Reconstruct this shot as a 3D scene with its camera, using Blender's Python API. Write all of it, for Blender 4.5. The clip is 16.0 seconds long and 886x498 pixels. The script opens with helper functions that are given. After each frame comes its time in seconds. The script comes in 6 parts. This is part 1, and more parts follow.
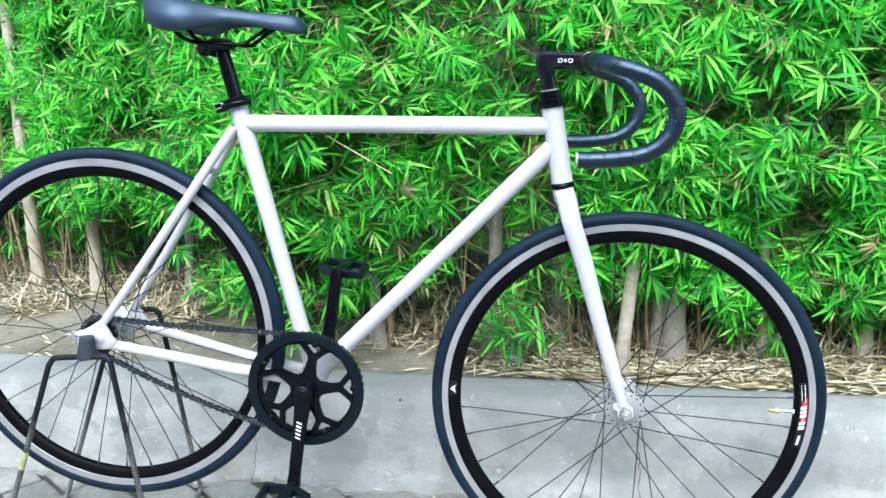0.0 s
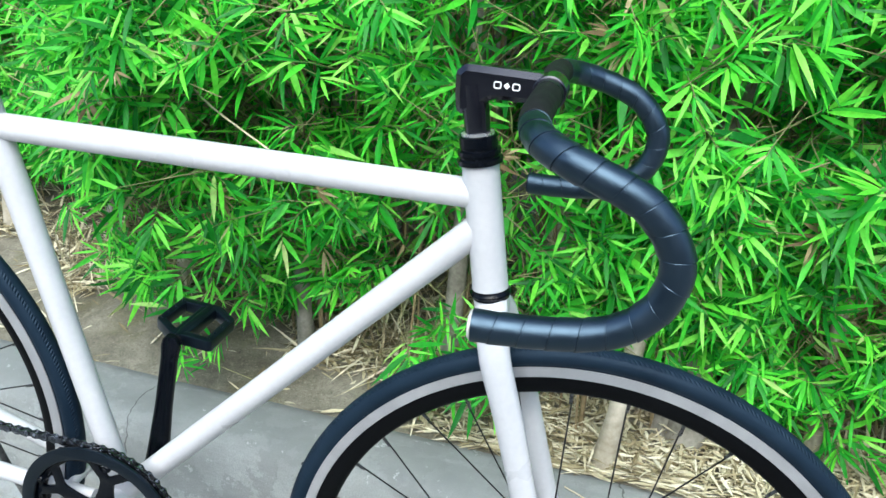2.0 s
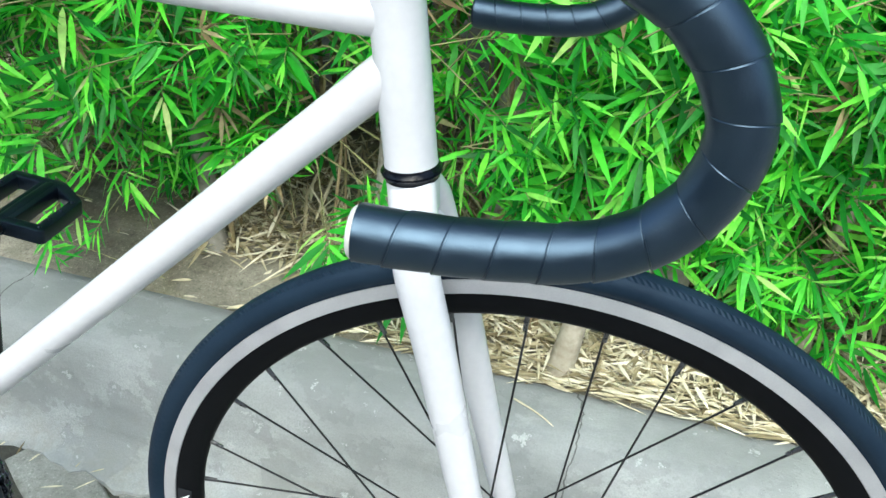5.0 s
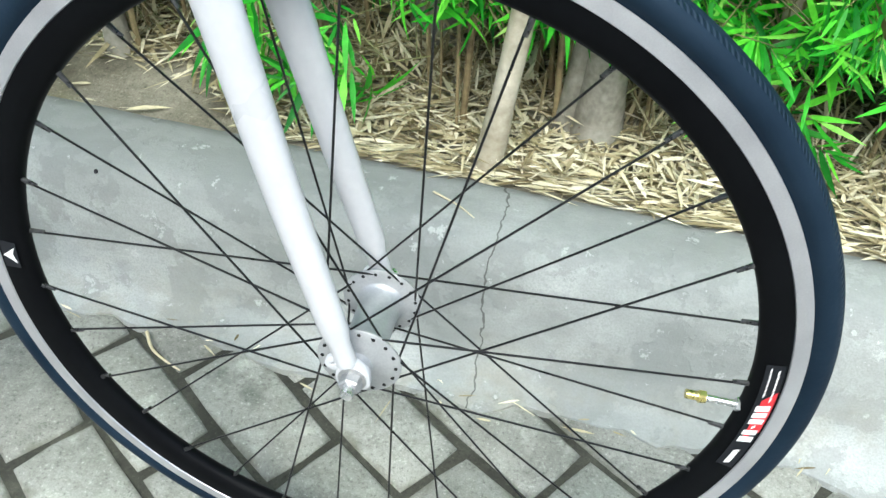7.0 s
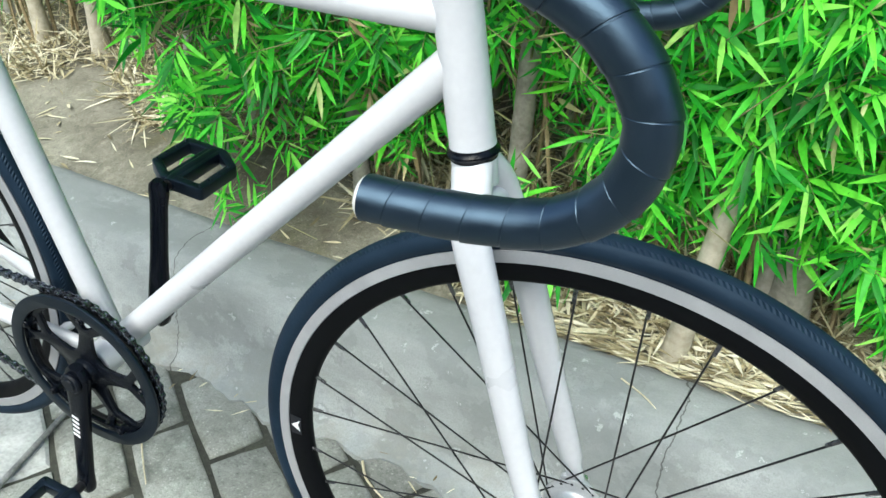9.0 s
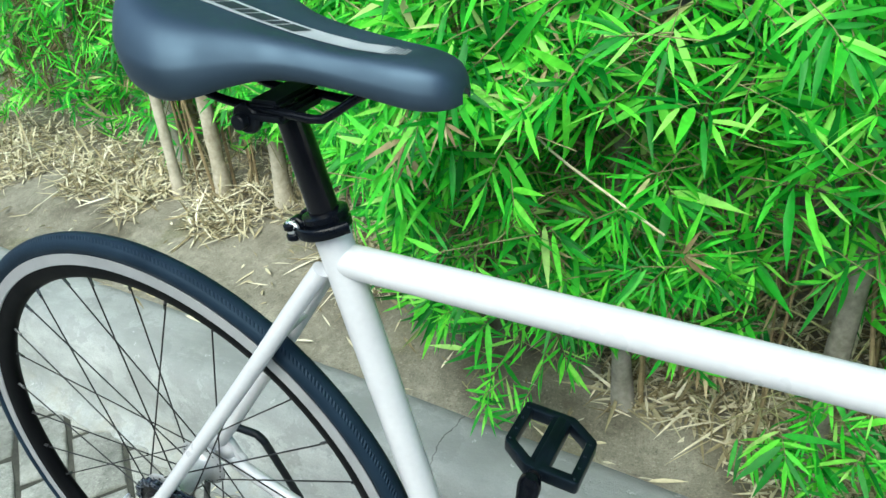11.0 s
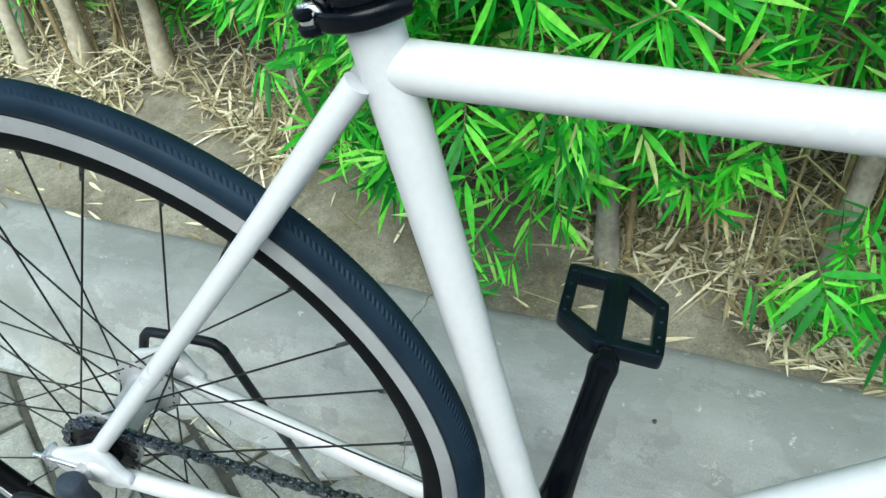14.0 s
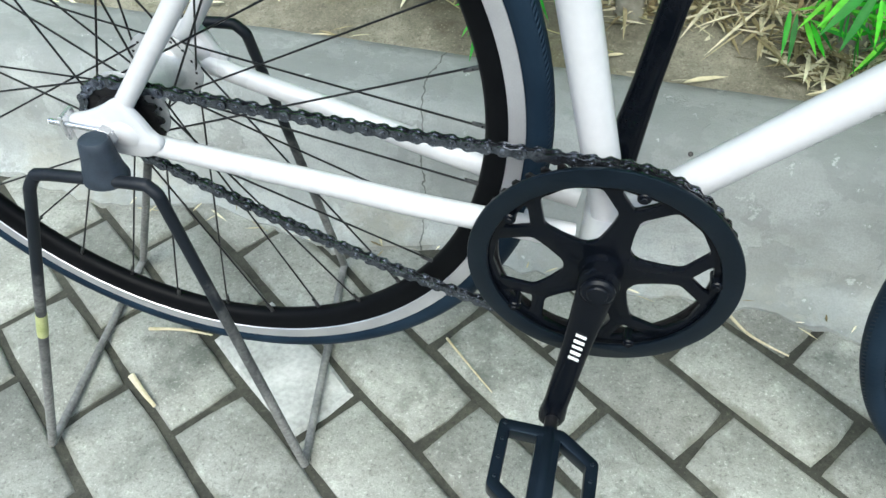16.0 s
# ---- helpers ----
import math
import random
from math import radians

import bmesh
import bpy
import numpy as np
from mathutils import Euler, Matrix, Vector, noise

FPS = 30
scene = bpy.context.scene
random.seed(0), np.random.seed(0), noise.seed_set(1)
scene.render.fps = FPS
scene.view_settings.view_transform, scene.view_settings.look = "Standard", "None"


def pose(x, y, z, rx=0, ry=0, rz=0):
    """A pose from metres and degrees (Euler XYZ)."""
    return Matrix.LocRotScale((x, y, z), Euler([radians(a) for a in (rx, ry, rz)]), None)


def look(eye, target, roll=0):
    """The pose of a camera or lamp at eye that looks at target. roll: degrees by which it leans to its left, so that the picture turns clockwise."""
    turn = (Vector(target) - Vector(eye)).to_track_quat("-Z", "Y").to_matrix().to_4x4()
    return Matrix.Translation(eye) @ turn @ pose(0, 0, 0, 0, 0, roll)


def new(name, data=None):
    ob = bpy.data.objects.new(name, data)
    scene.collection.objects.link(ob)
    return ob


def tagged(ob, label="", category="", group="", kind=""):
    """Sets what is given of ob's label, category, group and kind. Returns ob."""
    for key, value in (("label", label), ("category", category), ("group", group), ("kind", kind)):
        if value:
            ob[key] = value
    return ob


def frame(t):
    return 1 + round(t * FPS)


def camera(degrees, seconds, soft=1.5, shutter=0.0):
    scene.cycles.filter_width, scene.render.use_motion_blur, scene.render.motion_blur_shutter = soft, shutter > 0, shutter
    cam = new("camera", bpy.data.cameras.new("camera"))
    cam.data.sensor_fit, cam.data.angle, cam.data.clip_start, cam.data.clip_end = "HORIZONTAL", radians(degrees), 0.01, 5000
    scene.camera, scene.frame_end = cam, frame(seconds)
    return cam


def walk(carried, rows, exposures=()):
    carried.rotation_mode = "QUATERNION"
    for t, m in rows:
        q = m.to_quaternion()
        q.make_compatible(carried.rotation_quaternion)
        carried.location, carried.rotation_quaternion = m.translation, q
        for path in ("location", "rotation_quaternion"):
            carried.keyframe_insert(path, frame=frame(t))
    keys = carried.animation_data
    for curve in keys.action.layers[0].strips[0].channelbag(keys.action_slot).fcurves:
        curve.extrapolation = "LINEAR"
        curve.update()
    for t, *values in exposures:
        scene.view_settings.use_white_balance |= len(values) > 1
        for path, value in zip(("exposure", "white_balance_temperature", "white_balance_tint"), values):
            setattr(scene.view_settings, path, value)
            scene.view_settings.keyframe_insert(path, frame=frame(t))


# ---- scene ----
cam = camera(59.20, 16.0)
ROWS = [
    (0, 0.3515, -1.3062, 0.8879, 78.12, 1.59, 7.52),
    (0.3, 0.3865, -1.2189, 0.9609, 76.67, 1.31, 8.24),
    (0.5, 0.4110, -1.1524, 1.0051, 75.29, 1.00, 8.79),
    (0.8, 0.4423, -1.0445, 1.0498, 73.44, 0.44, 9.30),
    (1, 0.4605, -0.9720, 1.0674, 72.21, -0.14, 10.26),
    (1.3, 0.4703, -0.8785, 1.0654, 71.17, -0.89, 11.43),
    (1.5, 0.4711, -0.8110, 1.0520, 70.43, -1.52, 11.92),
    (1.8, 0.4768, -0.7249, 1.0380, 68.84, -1.92, 13.12),
    (2, 0.4844, -0.6810, 1.0433, 67.75, -2.16, 14.01),
    (2.3, 0.5034, -0.6159, 1.0532, 66.42, -2.48, 15.79),
    (2.5, 0.5187, -0.5673, 1.0541, 65.54, -2.38, 17.23),
    (2.8, 0.5213, -0.4965, 1.0545, 63.64, -2.32, 19.22),
    (3, 0.5198, -0.4631, 1.0513, 62.97, -2.42, 19.90),
    (3.2, 0.5241, -0.4270, 1.0491, 61.98, -2.51, 20.31),
    (3.6, 0.5185, -0.4049, 1.0385, 61.12, -2.73, 19.86),
    (4.25, 0.4919, -0.4168, 0.9981, 59.84, -3.40, 16.13),
    (4.9, 0.4699, -0.4460, 0.9478, 58.54, -4.05, 11.74),
    (5.3, 0.4717, -0.4516, 0.9212, 57.64, -4.25, 10.21),
    (5.5, 0.4781, -0.4459, 0.9037, 56.38, -4.36, 8.91),
    (5.8, 0.4959, -0.4426, 0.8695, 55.45, -4.41, 8.55),
    (6, 0.5082, -0.4389, 0.8370, 54.89, -4.10, 8.41),
    (6.3, 0.5332, -0.4213, 0.8155, 53.36, -3.78, 8.96),
    (6.5, 0.5492, -0.4179, 0.8061, 52.39, -3.67, 9.36),
    (6.8, 0.5829, -0.4178, 0.7866, 51.45, -3.07, 10.47),
    (7, 0.5969, -0.4196, 0.7772, 50.68, -2.99, 11.17),
    (7.5, 0.6397, -0.4263, 0.7863, 50.15, -2.22, 13.66),
    (7.8, 0.6503, -0.4333, 0.8144, 50.61, -1.83, 15.77),
    (8, 0.6492, -0.4384, 0.8444, 51.33, -1.46, 17.51),
    (8.3, 0.6270, -0.4443, 0.8893, 52.69, -0.74, 20.08),
    (8.5, 0.6100, -0.4539, 0.9222, 53.78, -0.52, 21.41),
    (8.8, 0.5928, -0.4715, 0.9563, 55.45, -0.32, 23.65),
    (9, 0.5726, -0.4811, 0.9752, 56.54, -0.21, 24.90),
    (9.3, 0.5308, -0.4881, 0.9996, 58.41, 0.19, 26.78),
    (9.5, 0.4865, -0.4939, 1.0235, 59.37, 0.50, 27.37),
    (9.8, 0.4189, -0.5007, 1.0535, 60.79, 1.51, 28.27),
    (10, 0.3660, -0.5010, 1.0692, 61.12, 2.03, 28.37),
    (10.2, 0.3186, -0.5039, 1.0816, 62.00, 2.79, 28.66),
    (10.6, 0.2523, -0.4853, 1.1103, 61.69, 3.47, 28.38),
    (11.25, 0.1223, -0.4008, 1.1847, 58.42, 4.39, 26.51),
    (11.9, 0.0152, -0.3143, 1.2359, 54.50, 4.87, 24.17),
    (12.3, -0.0141, -0.2925, 1.2271, 53.15, 4.85, 23.17),
    (12.5, -0.0240, -0.2783, 1.2044, 51.40, 5.14, 22.53),
    (12.8, -0.0357, -0.2874, 1.1570, 51.73, 4.48, 21.61),
    (13, -0.0462, -0.2918, 1.1230, 51.74, 4.01, 20.68),
    (13.3, -0.0508, -0.3064, 1.0765, 51.72, 3.48, 19.26),
    (13.5, -0.0481, -0.3149, 1.0558, 51.61, 3.18, 18.43),
    (13.8, -0.0371, -0.3329, 1.0306, 51.12, 2.70, 17.43),
    (14, -0.0259, -0.3519, 1.0149, 50.81, 2.63, 16.68),
    (14.3, -0.0113, -0.3710, 0.9692, 49.77, 2.18, 16.18),
    (14.5, -0.0003, -0.3914, 0.9287, 49.26, 2.29, 15.61),
    (14.8, 0.0026, -0.4191, 0.8748, 48.65, 2.01, 14.95),
    (15, -0.0009, -0.4398, 0.8449, 48.34, 1.90, 14.68),
    (15.3, -0.0073, -0.4642, 0.8177, 47.10, 2.07, 14.35),
    (15.5, -0.0144, -0.4777, 0.8112, 46.26, 2.34, 14.14),
    (15.8, -0.0465, -0.4743, 0.8181, 44.78, 2.53, 13.86),
    (16, -0.0779, -0.4684, 0.8229, 43.71, 2.65, 13.57),
]
walk(cam, [(t, pose(*p)) for t, *p in ROWS], [(0.0, 1.33, 5780, 7), (1.0, 1.26, 5850, 5), (2.0, 1.17, 5920, 3), (3.0, 1.22, 6000, 0), (5.5, 1.33, 6080, 1), (7.5, 1.32, 6120, 1), (8.5, 1.22, 6120, 1), (9.0, 1.17, 6130, 0), (10.0, 0.95, 6120, -3), (12.5, 1.21, 5980, -6), (13.5, 1.06, 5960, -6), (14.5, 0.95, 6080, -3), (15.0, 0.95, 6120, -1), (16.0, 1.13, 6080, 0)])

# ---- light ----
world = bpy.data.worlds.new("overcast_sky")
scene.world = world
world.use_nodes = True
wn = world.node_tree
sky = wn.nodes.new("ShaderNodeTexSky")
sky.sky_type, sky.sun_disc = "NISHITA", False
sky.sun_elevation, sky.sun_rotation = radians(49), radians(177)
sky.air_density, sky.dust_density, sky.ozone_density = 1.0, 3.0, 1.0
wn.links.new(sky.outputs[0], wn.nodes["Background"].inputs[0])
wn.nodes["Background"].inputs[1].default_value = 0.15
sun_data = bpy.data.lights.new("sun", "SUN")
sun_data.energy, sun_data.angle, sun_data.color = 2.0, radians(60), (1.0, 0.97, 0.92)
sun = new("sun", sun_data)
sun.matrix_world = look((0.1, -2.2, 2.55), (0, 0, 0))


# ---- materials ----
def nodes_of(name):
    m = bpy.data.materials.new(name)
    m.use_nodes = True
    t = m.node_tree
    return m, t, t.nodes["Principled BSDF"]


def link(t, a, b):
    t.links.new(a, b)


def noise_tex(t, scale, detail=4.0, rough=0.55, space="Position", vec=None):
    n = t.nodes.new("ShaderNodeTexNoise")
    n.inputs["Scale"].default_value, n.inputs["Detail"].default_value, n.inputs["Roughness"].default_value = scale, detail, rough
    if vec is None:
        if space == "Position":
            vec = t.nodes.new("ShaderNodeNewGeometry").outputs["Position"]
        else:
            vec = t.nodes.new("ShaderNodeTexCoord").outputs["Object"]
    link(t, vec, n.inputs["Vector"])
    return n.outputs["Fac"]


def ramp(t, fac, stops):
    r = t.nodes.new("ShaderNodeValToRGB")
    e = r.color_ramp.elements
    while len(e) < len(stops):
        e.new(0.5)
    for el, (p, c) in zip(e, stops):
        el.position = p
        el.color = (*c, 1) if len(c) == 3 else (c[0], c[0], c[0], 1)
    link(t, fac, r.inputs[0])
    return r.outputs[0]


def mixc(t, fac, a, b, mode="MIX"):
    x = t.nodes.new("ShaderNodeMix")
    x.data_type, x.blend_type = "RGBA", mode
    for sock, v in ((x.inputs[0], fac), (x.inputs[6], a), (x.inputs[7], b)):
        if isinstance(v, (int, float)):
            sock.default_value = v
        elif isinstance(v, tuple):
            sock.default_value = (*v, 1)
        else:
            link(t, v, sock)
    return x.outputs[2]


def maths(t, op, a, b=0.0, clamp=False):
    x = t.nodes.new("ShaderNodeMath")
    x.operation, x.use_clamp = op, clamp
    for sock, v in zip(x.inputs, (a, b)):
        if isinstance(v, (int, float)):
            sock.default_value = v
        else:
            link(t, v, sock)
    return x.outputs[0]


def bump(t, b, height, strength, dist):
    n = t.nodes.new("ShaderNodeBump")
    n.inputs["Strength"].default_value, n.inputs["Distance"].default_value = strength, dist
    link(t, height, n.inputs["Height"])
    link(t, n.outputs[0], b.inputs["Normal"])


def surface(name, dark, light, scale, rough, metal=0.0, fine=None, bumps=0.0, bdist=0.001, coat=0.0, spread=(0.35, 0.65), space="Position", spec=0.5, sheen=None, ior=1.5):
    """Two colours mottled at two scales, roughness that varies with them, and fine relief."""
    m, t, b = nodes_of(name)
    broad = noise_tex(t, scale, space=space)
    small = noise_tex(t, fine or scale * 9, 3.0, space=space)
    both = maths(t, "ADD", maths(t, "MULTIPLY", broad, 0.65), maths(t, "MULTIPLY", small, 0.35))
    link(t, ramp(t, both, [(spread[0], dark), (spread[1], light)]), b.inputs["Base Color"])
    link(t, ramp(t, broad, [(0.3, (max(rough - 0.08, 0.02),)), (0.7, (min(rough + 0.08, 1.0),))]), b.inputs["Roughness"])
    b.inputs["Metallic"].default_value, b.inputs["Specular IOR Level"].default_value = metal, spec
    b.inputs["IOR"].default_value = ior
    if sheen:
        b.inputs["Specular Tint"].default_value = (*sheen, 1)
    b.inputs["Coat Weight"].default_value, b.inputs["Coat Roughness"].default_value = coat, 0.08
    if bumps:
        bump(t, b, small, bumps, bdist)
    return m


white_paint = surface("white_paint", (0.50, 0.505, 0.53), (0.565, 0.57, 0.592), 9, 0.34, coat=0.25, fine=160, bumps=0.03, bdist=0.0004)
black_gloss = surface("black_gloss", (0.002, 0.003, 0.005), (0.004, 0.005, 0.008), 25, 0.20, fine=300, spec=0.16)
black_satin = surface("black_satin", (0.003, 0.004, 0.007), (0.006, 0.008, 0.012), 30, 0.40, fine=400, bumps=0.06, bdist=0.0004, spec=0.18)
black_rim = surface("black_rim", (0.002, 0.0022, 0.003), (0.0035, 0.004, 0.005), 20, 0.5, fine=200, spec=0.08)
black_plastic = surface("black_plastic", (0.0018, 0.0032, 0.0055), (0.004, 0.0065, 0.011), 40, 0.36, fine=500, bumps=0.10, bdist=0.0005, spec=0.40, sheen=(0.6, 0.8, 1.0))
tape_black = surface("bar_tape_black", (0.0015, 0.003, 0.006), (0.003, 0.005, 0.010), 60, 0.40, fine=700, bumps=0.16, bdist=0.0005, spec=0.60, sheen=(0.50, 0.74, 1.0), ior=1.75)
# matt black that stands in for the hedge's dark reflection in the bar tape
tape_dulled = surface("tape_dulled", (0.004, 0.004, 0.005), (0.008, 0.008, 0.009), 60, 0.72, fine=900, bumps=0.25, bdist=0.0004, spec=0.25)
saddle_black = surface("saddle_vinyl", (0.0065, 0.0105, 0.018), (0.010, 0.0155, 0.026), 30, 0.56, fine=1500, bumps=0.20, bdist=0.0003, spec=0.62, sheen=(0.50, 0.74, 1.0), ior=1.8)
stem_black = surface("stem_black", (0.003, 0.003, 0.005), (0.006, 0.006, 0.009), 25, 0.22, fine=300, spec=0.7, sheen=(0.86, 0.88, 1.0))
post_black = surface("post_black", (0.002, 0.002, 0.003), (0.004, 0.004, 0.006), 25, 0.16, fine=300, spec=0.45)
nut_steel = surface("nut_steel", (0.30, 0.31, 0.32), (0.46, 0.46, 0.46), 120, 0.46, metal=0.6, fine=700)
saddle_print = surface("saddle_print", (0.014, 0.018, 0.026), (0.024, 0.029, 0.040), 80, 0.5, spec=0.4)
saddle_grey = surface("saddle_stripe_grey", (0.27, 0.29, 0.31), (0.35, 0.37, 0.39), 60, 0.5, fine=900, bumps=0.1, bdist=0.0003)
chain_steel = surface("chain_steel", (0.030, 0.035, 0.046), (0.22, 0.24, 0.28), 220, 0.22, metal=0.9, fine=900)
silver = surface("brushed_silver", (0.62, 0.63, 0.64), (0.80, 0.80, 0.80), 80, 0.28, metal=0.85, fine=600, bumps=0.05, bdist=0.0003)
hub_silver = surface("hub_silver", (0.36, 0.37, 0.385), (0.47, 0.48, 0.49), 70, 0.42, metal=0.45, fine=500, bumps=0.04, bdist=0.0003)
track_metal = surface("machined_brake_track", (0.50, 0.50, 0.53), (0.62, 0.62, 0.64), 30, 0.40, metal=0.72, fine=800)
steel_dark = surface("dark_steel", (0.010, 0.010, 0.012), (0.030, 0.029, 0.030), 100, 0.35, metal=0.5, spec=0.3)
spoke_black = surface("spoke_black", (0.004, 0.004, 0.005), (0.010, 0.010, 0.011), 60, 0.34, spec=0.4)
brass = surface("brass", (0.50, 0.42, 0.14), (0.66, 0.58, 0.24), 200, 0.3, metal=0.8)
stand_paint = surface("stand_dark_paint", (0.004, 0.006, 0.009), (0.012, 0.015, 0.021), 35, 0.5, fine=300, bumps=0.15, bdist=0.0006, spec=0.25)
stand_grey = surface("stand_worn_grey", (0.10, 0.10, 0.098), (0.30, 0.30, 0.29), 28, 0.55, metal=0.2, fine=240, bumps=0.2, bdist=0.0006)
tape_yellow = surface("tape_yellow", (0.30, 0.33, 0.12), (0.50, 0.52, 0.26), 60, 0.6)
holder_rubber = surface("holder_rubber", (0.010, 0.016, 0.027), (0.028, 0.040, 0.058), 90, 0.6, fine=900, bumps=0.35, bdist=0.0008)
print_white = surface("print_white", (0.74, 0.74, 0.74), (0.82, 0.82, 0.82), 50, 0.4)
print_red = surface("print_red", (0.55, 0.02, 0.03), (0.66, 0.04, 0.05), 50, 0.4)
print_black = surface("print_black", (0.008, 0.009, 0.012), (0.016, 0.017, 0.021), 80, 0.5, spec=0.2)
amber = surface("amber_reflector", (0.45, 0.16, 0.01), (0.6, 0.24, 0.02), 300, 0.15, coat=0.6)
plug_grey = surface("plug_grey", (0.42, 0.42, 0.40), (0.55, 0.55, 0.52), 90, 0.4)
wall_grey = surface("wall_grey", (0.10, 0.105, 0.10), (0.19, 0.195, 0.19), 2.2, 0.85, fine=40, bumps=0.3, bdist=0.003)
mortar_white = surface("mortar_stained_concrete", (0.25, 0.255, 0.24), (0.52, 0.53, 0.51), 14, 0.85, fine=160, bumps=0.4, bdist=0.002)
stone_white = surface("pale_stone", (0.55, 0.55, 0.55), (0.75, 0.75, 0.74), 30, 0.8, fine=200, bumps=0.4, bdist=0.002)
culm_bark = surface("bamboo_culm", (0.27, 0.235, 0.165), (0.56, 0.52, 0.42), 14, 0.6, fine=90, bumps=0.3, bdist=0.001)
culm_grey = surface("bamboo_culm_grey", (0.14, 0.13, 0.105), (0.36, 0.345, 0.30), 16, 0.7, fine=110, bumps=0.4, bdist=0.0015)
cane_brown = surface("dry_cane_brown", (0.13, 0.095, 0.045), (0.34, 0.27, 0.15), 24, 0.75, fine=120, bumps=0.3, bdist=0.001)
branch_green = surface("branch_green", (0.11, 0.12, 0.045), (0.30, 0.29, 0.13), 30, 0.7)
nipple_steel = surface("nipple_steel", (0.05, 0.05, 0.052), (0.14, 0.14, 0.145), 200, 0.3, metal=0.8)
twig_tan = surface("twig_tan", (0.40, 0.34, 0.20), (0.64, 0.58, 0.42), 30, 0.7)


def worn_paint():
    """Dark stand paint, scuffed through to grey steel over the lower legs."""
    m, t, b = nodes_of("stand_worn_paint")
    sp = t.nodes.new("ShaderNodeSeparateXYZ")
    link(t, t.nodes.new("ShaderNodeNewGeometry").outputs["Position"], sp.inputs[0])
    scuff, fine = noise_tex(t, 16, 6, 0.7), noise_tex(t, 240, 3)
    worn = ramp(t, maths(t, "ADD", sp.outputs[2], maths(t, "MULTIPLY", maths(t, "SUBTRACT", scuff, 0.5), 0.5)), [(0.10, (1.0,)), (0.30, (0.0,))])
    grey = ramp(t, fine, [(0.3, (0.13, 0.13, 0.127)), (0.7, (0.27, 0.27, 0.262))])
    link(t, mixc(t, worn, (0.007, 0.010, 0.015), grey), b.inputs["Base Color"])
    b.inputs["Roughness"].default_value, b.inputs["Specular IOR Level"].default_value = 0.5, 0.28
    bump(t, b, fine, 0.2, 0.0006)
    return m


def tyre_rubber():
    m, t, b = nodes_of("tyre_rubber")
    co = t.nodes.new("ShaderNodeTexCoord").outputs["Object"]
    sp = t.nodes.new("ShaderNodeSeparateXYZ")
    link(t, co, sp.inputs[0])
    ang = maths(t, "ARCTAN2", sp.outputs[2], sp.outputs[0])
    ay = maths(t, "ABSOLUTE", sp.outputs[1])
    fine = noise_tex(t, 260, 3, vec=co)
    broad = noise_tex(t, 14, 4, vec=co)
    link(t, ramp(t, broad, [(0.3, (0.005, 0.011, 0.021)), (0.75, (0.012, 0.023, 0.039))]), b.inputs["Base Color"])
    b.inputs["Roughness"].default_value, b.inputs["Specular IOR Level"].default_value = 0.55, 0.18
    b.inputs["Specular Tint"].default_value = (0.6, 0.8, 1.0, 1)
    wave = maths(t, "SINE", maths(t, "MULTIPLY", maths(t, "ADD", ang, maths(t, "MULTIPLY", ay, 3.0)), 430))
    inside = maths(t, "MULTIPLY", maths(t, "GREATER_THAN", ay, 0.0052), maths(t, "LESS_THAN", ay, 0.0086))
    h = maths(t, "ADD", maths(t, "MULTIPLY", maths(t, "MULTIPLY", wave, inside), 0.5), maths(t, "MULTIPLY", fine, 0.3))
    bump(t, b, h, 0.65, 0.0012)
    return m


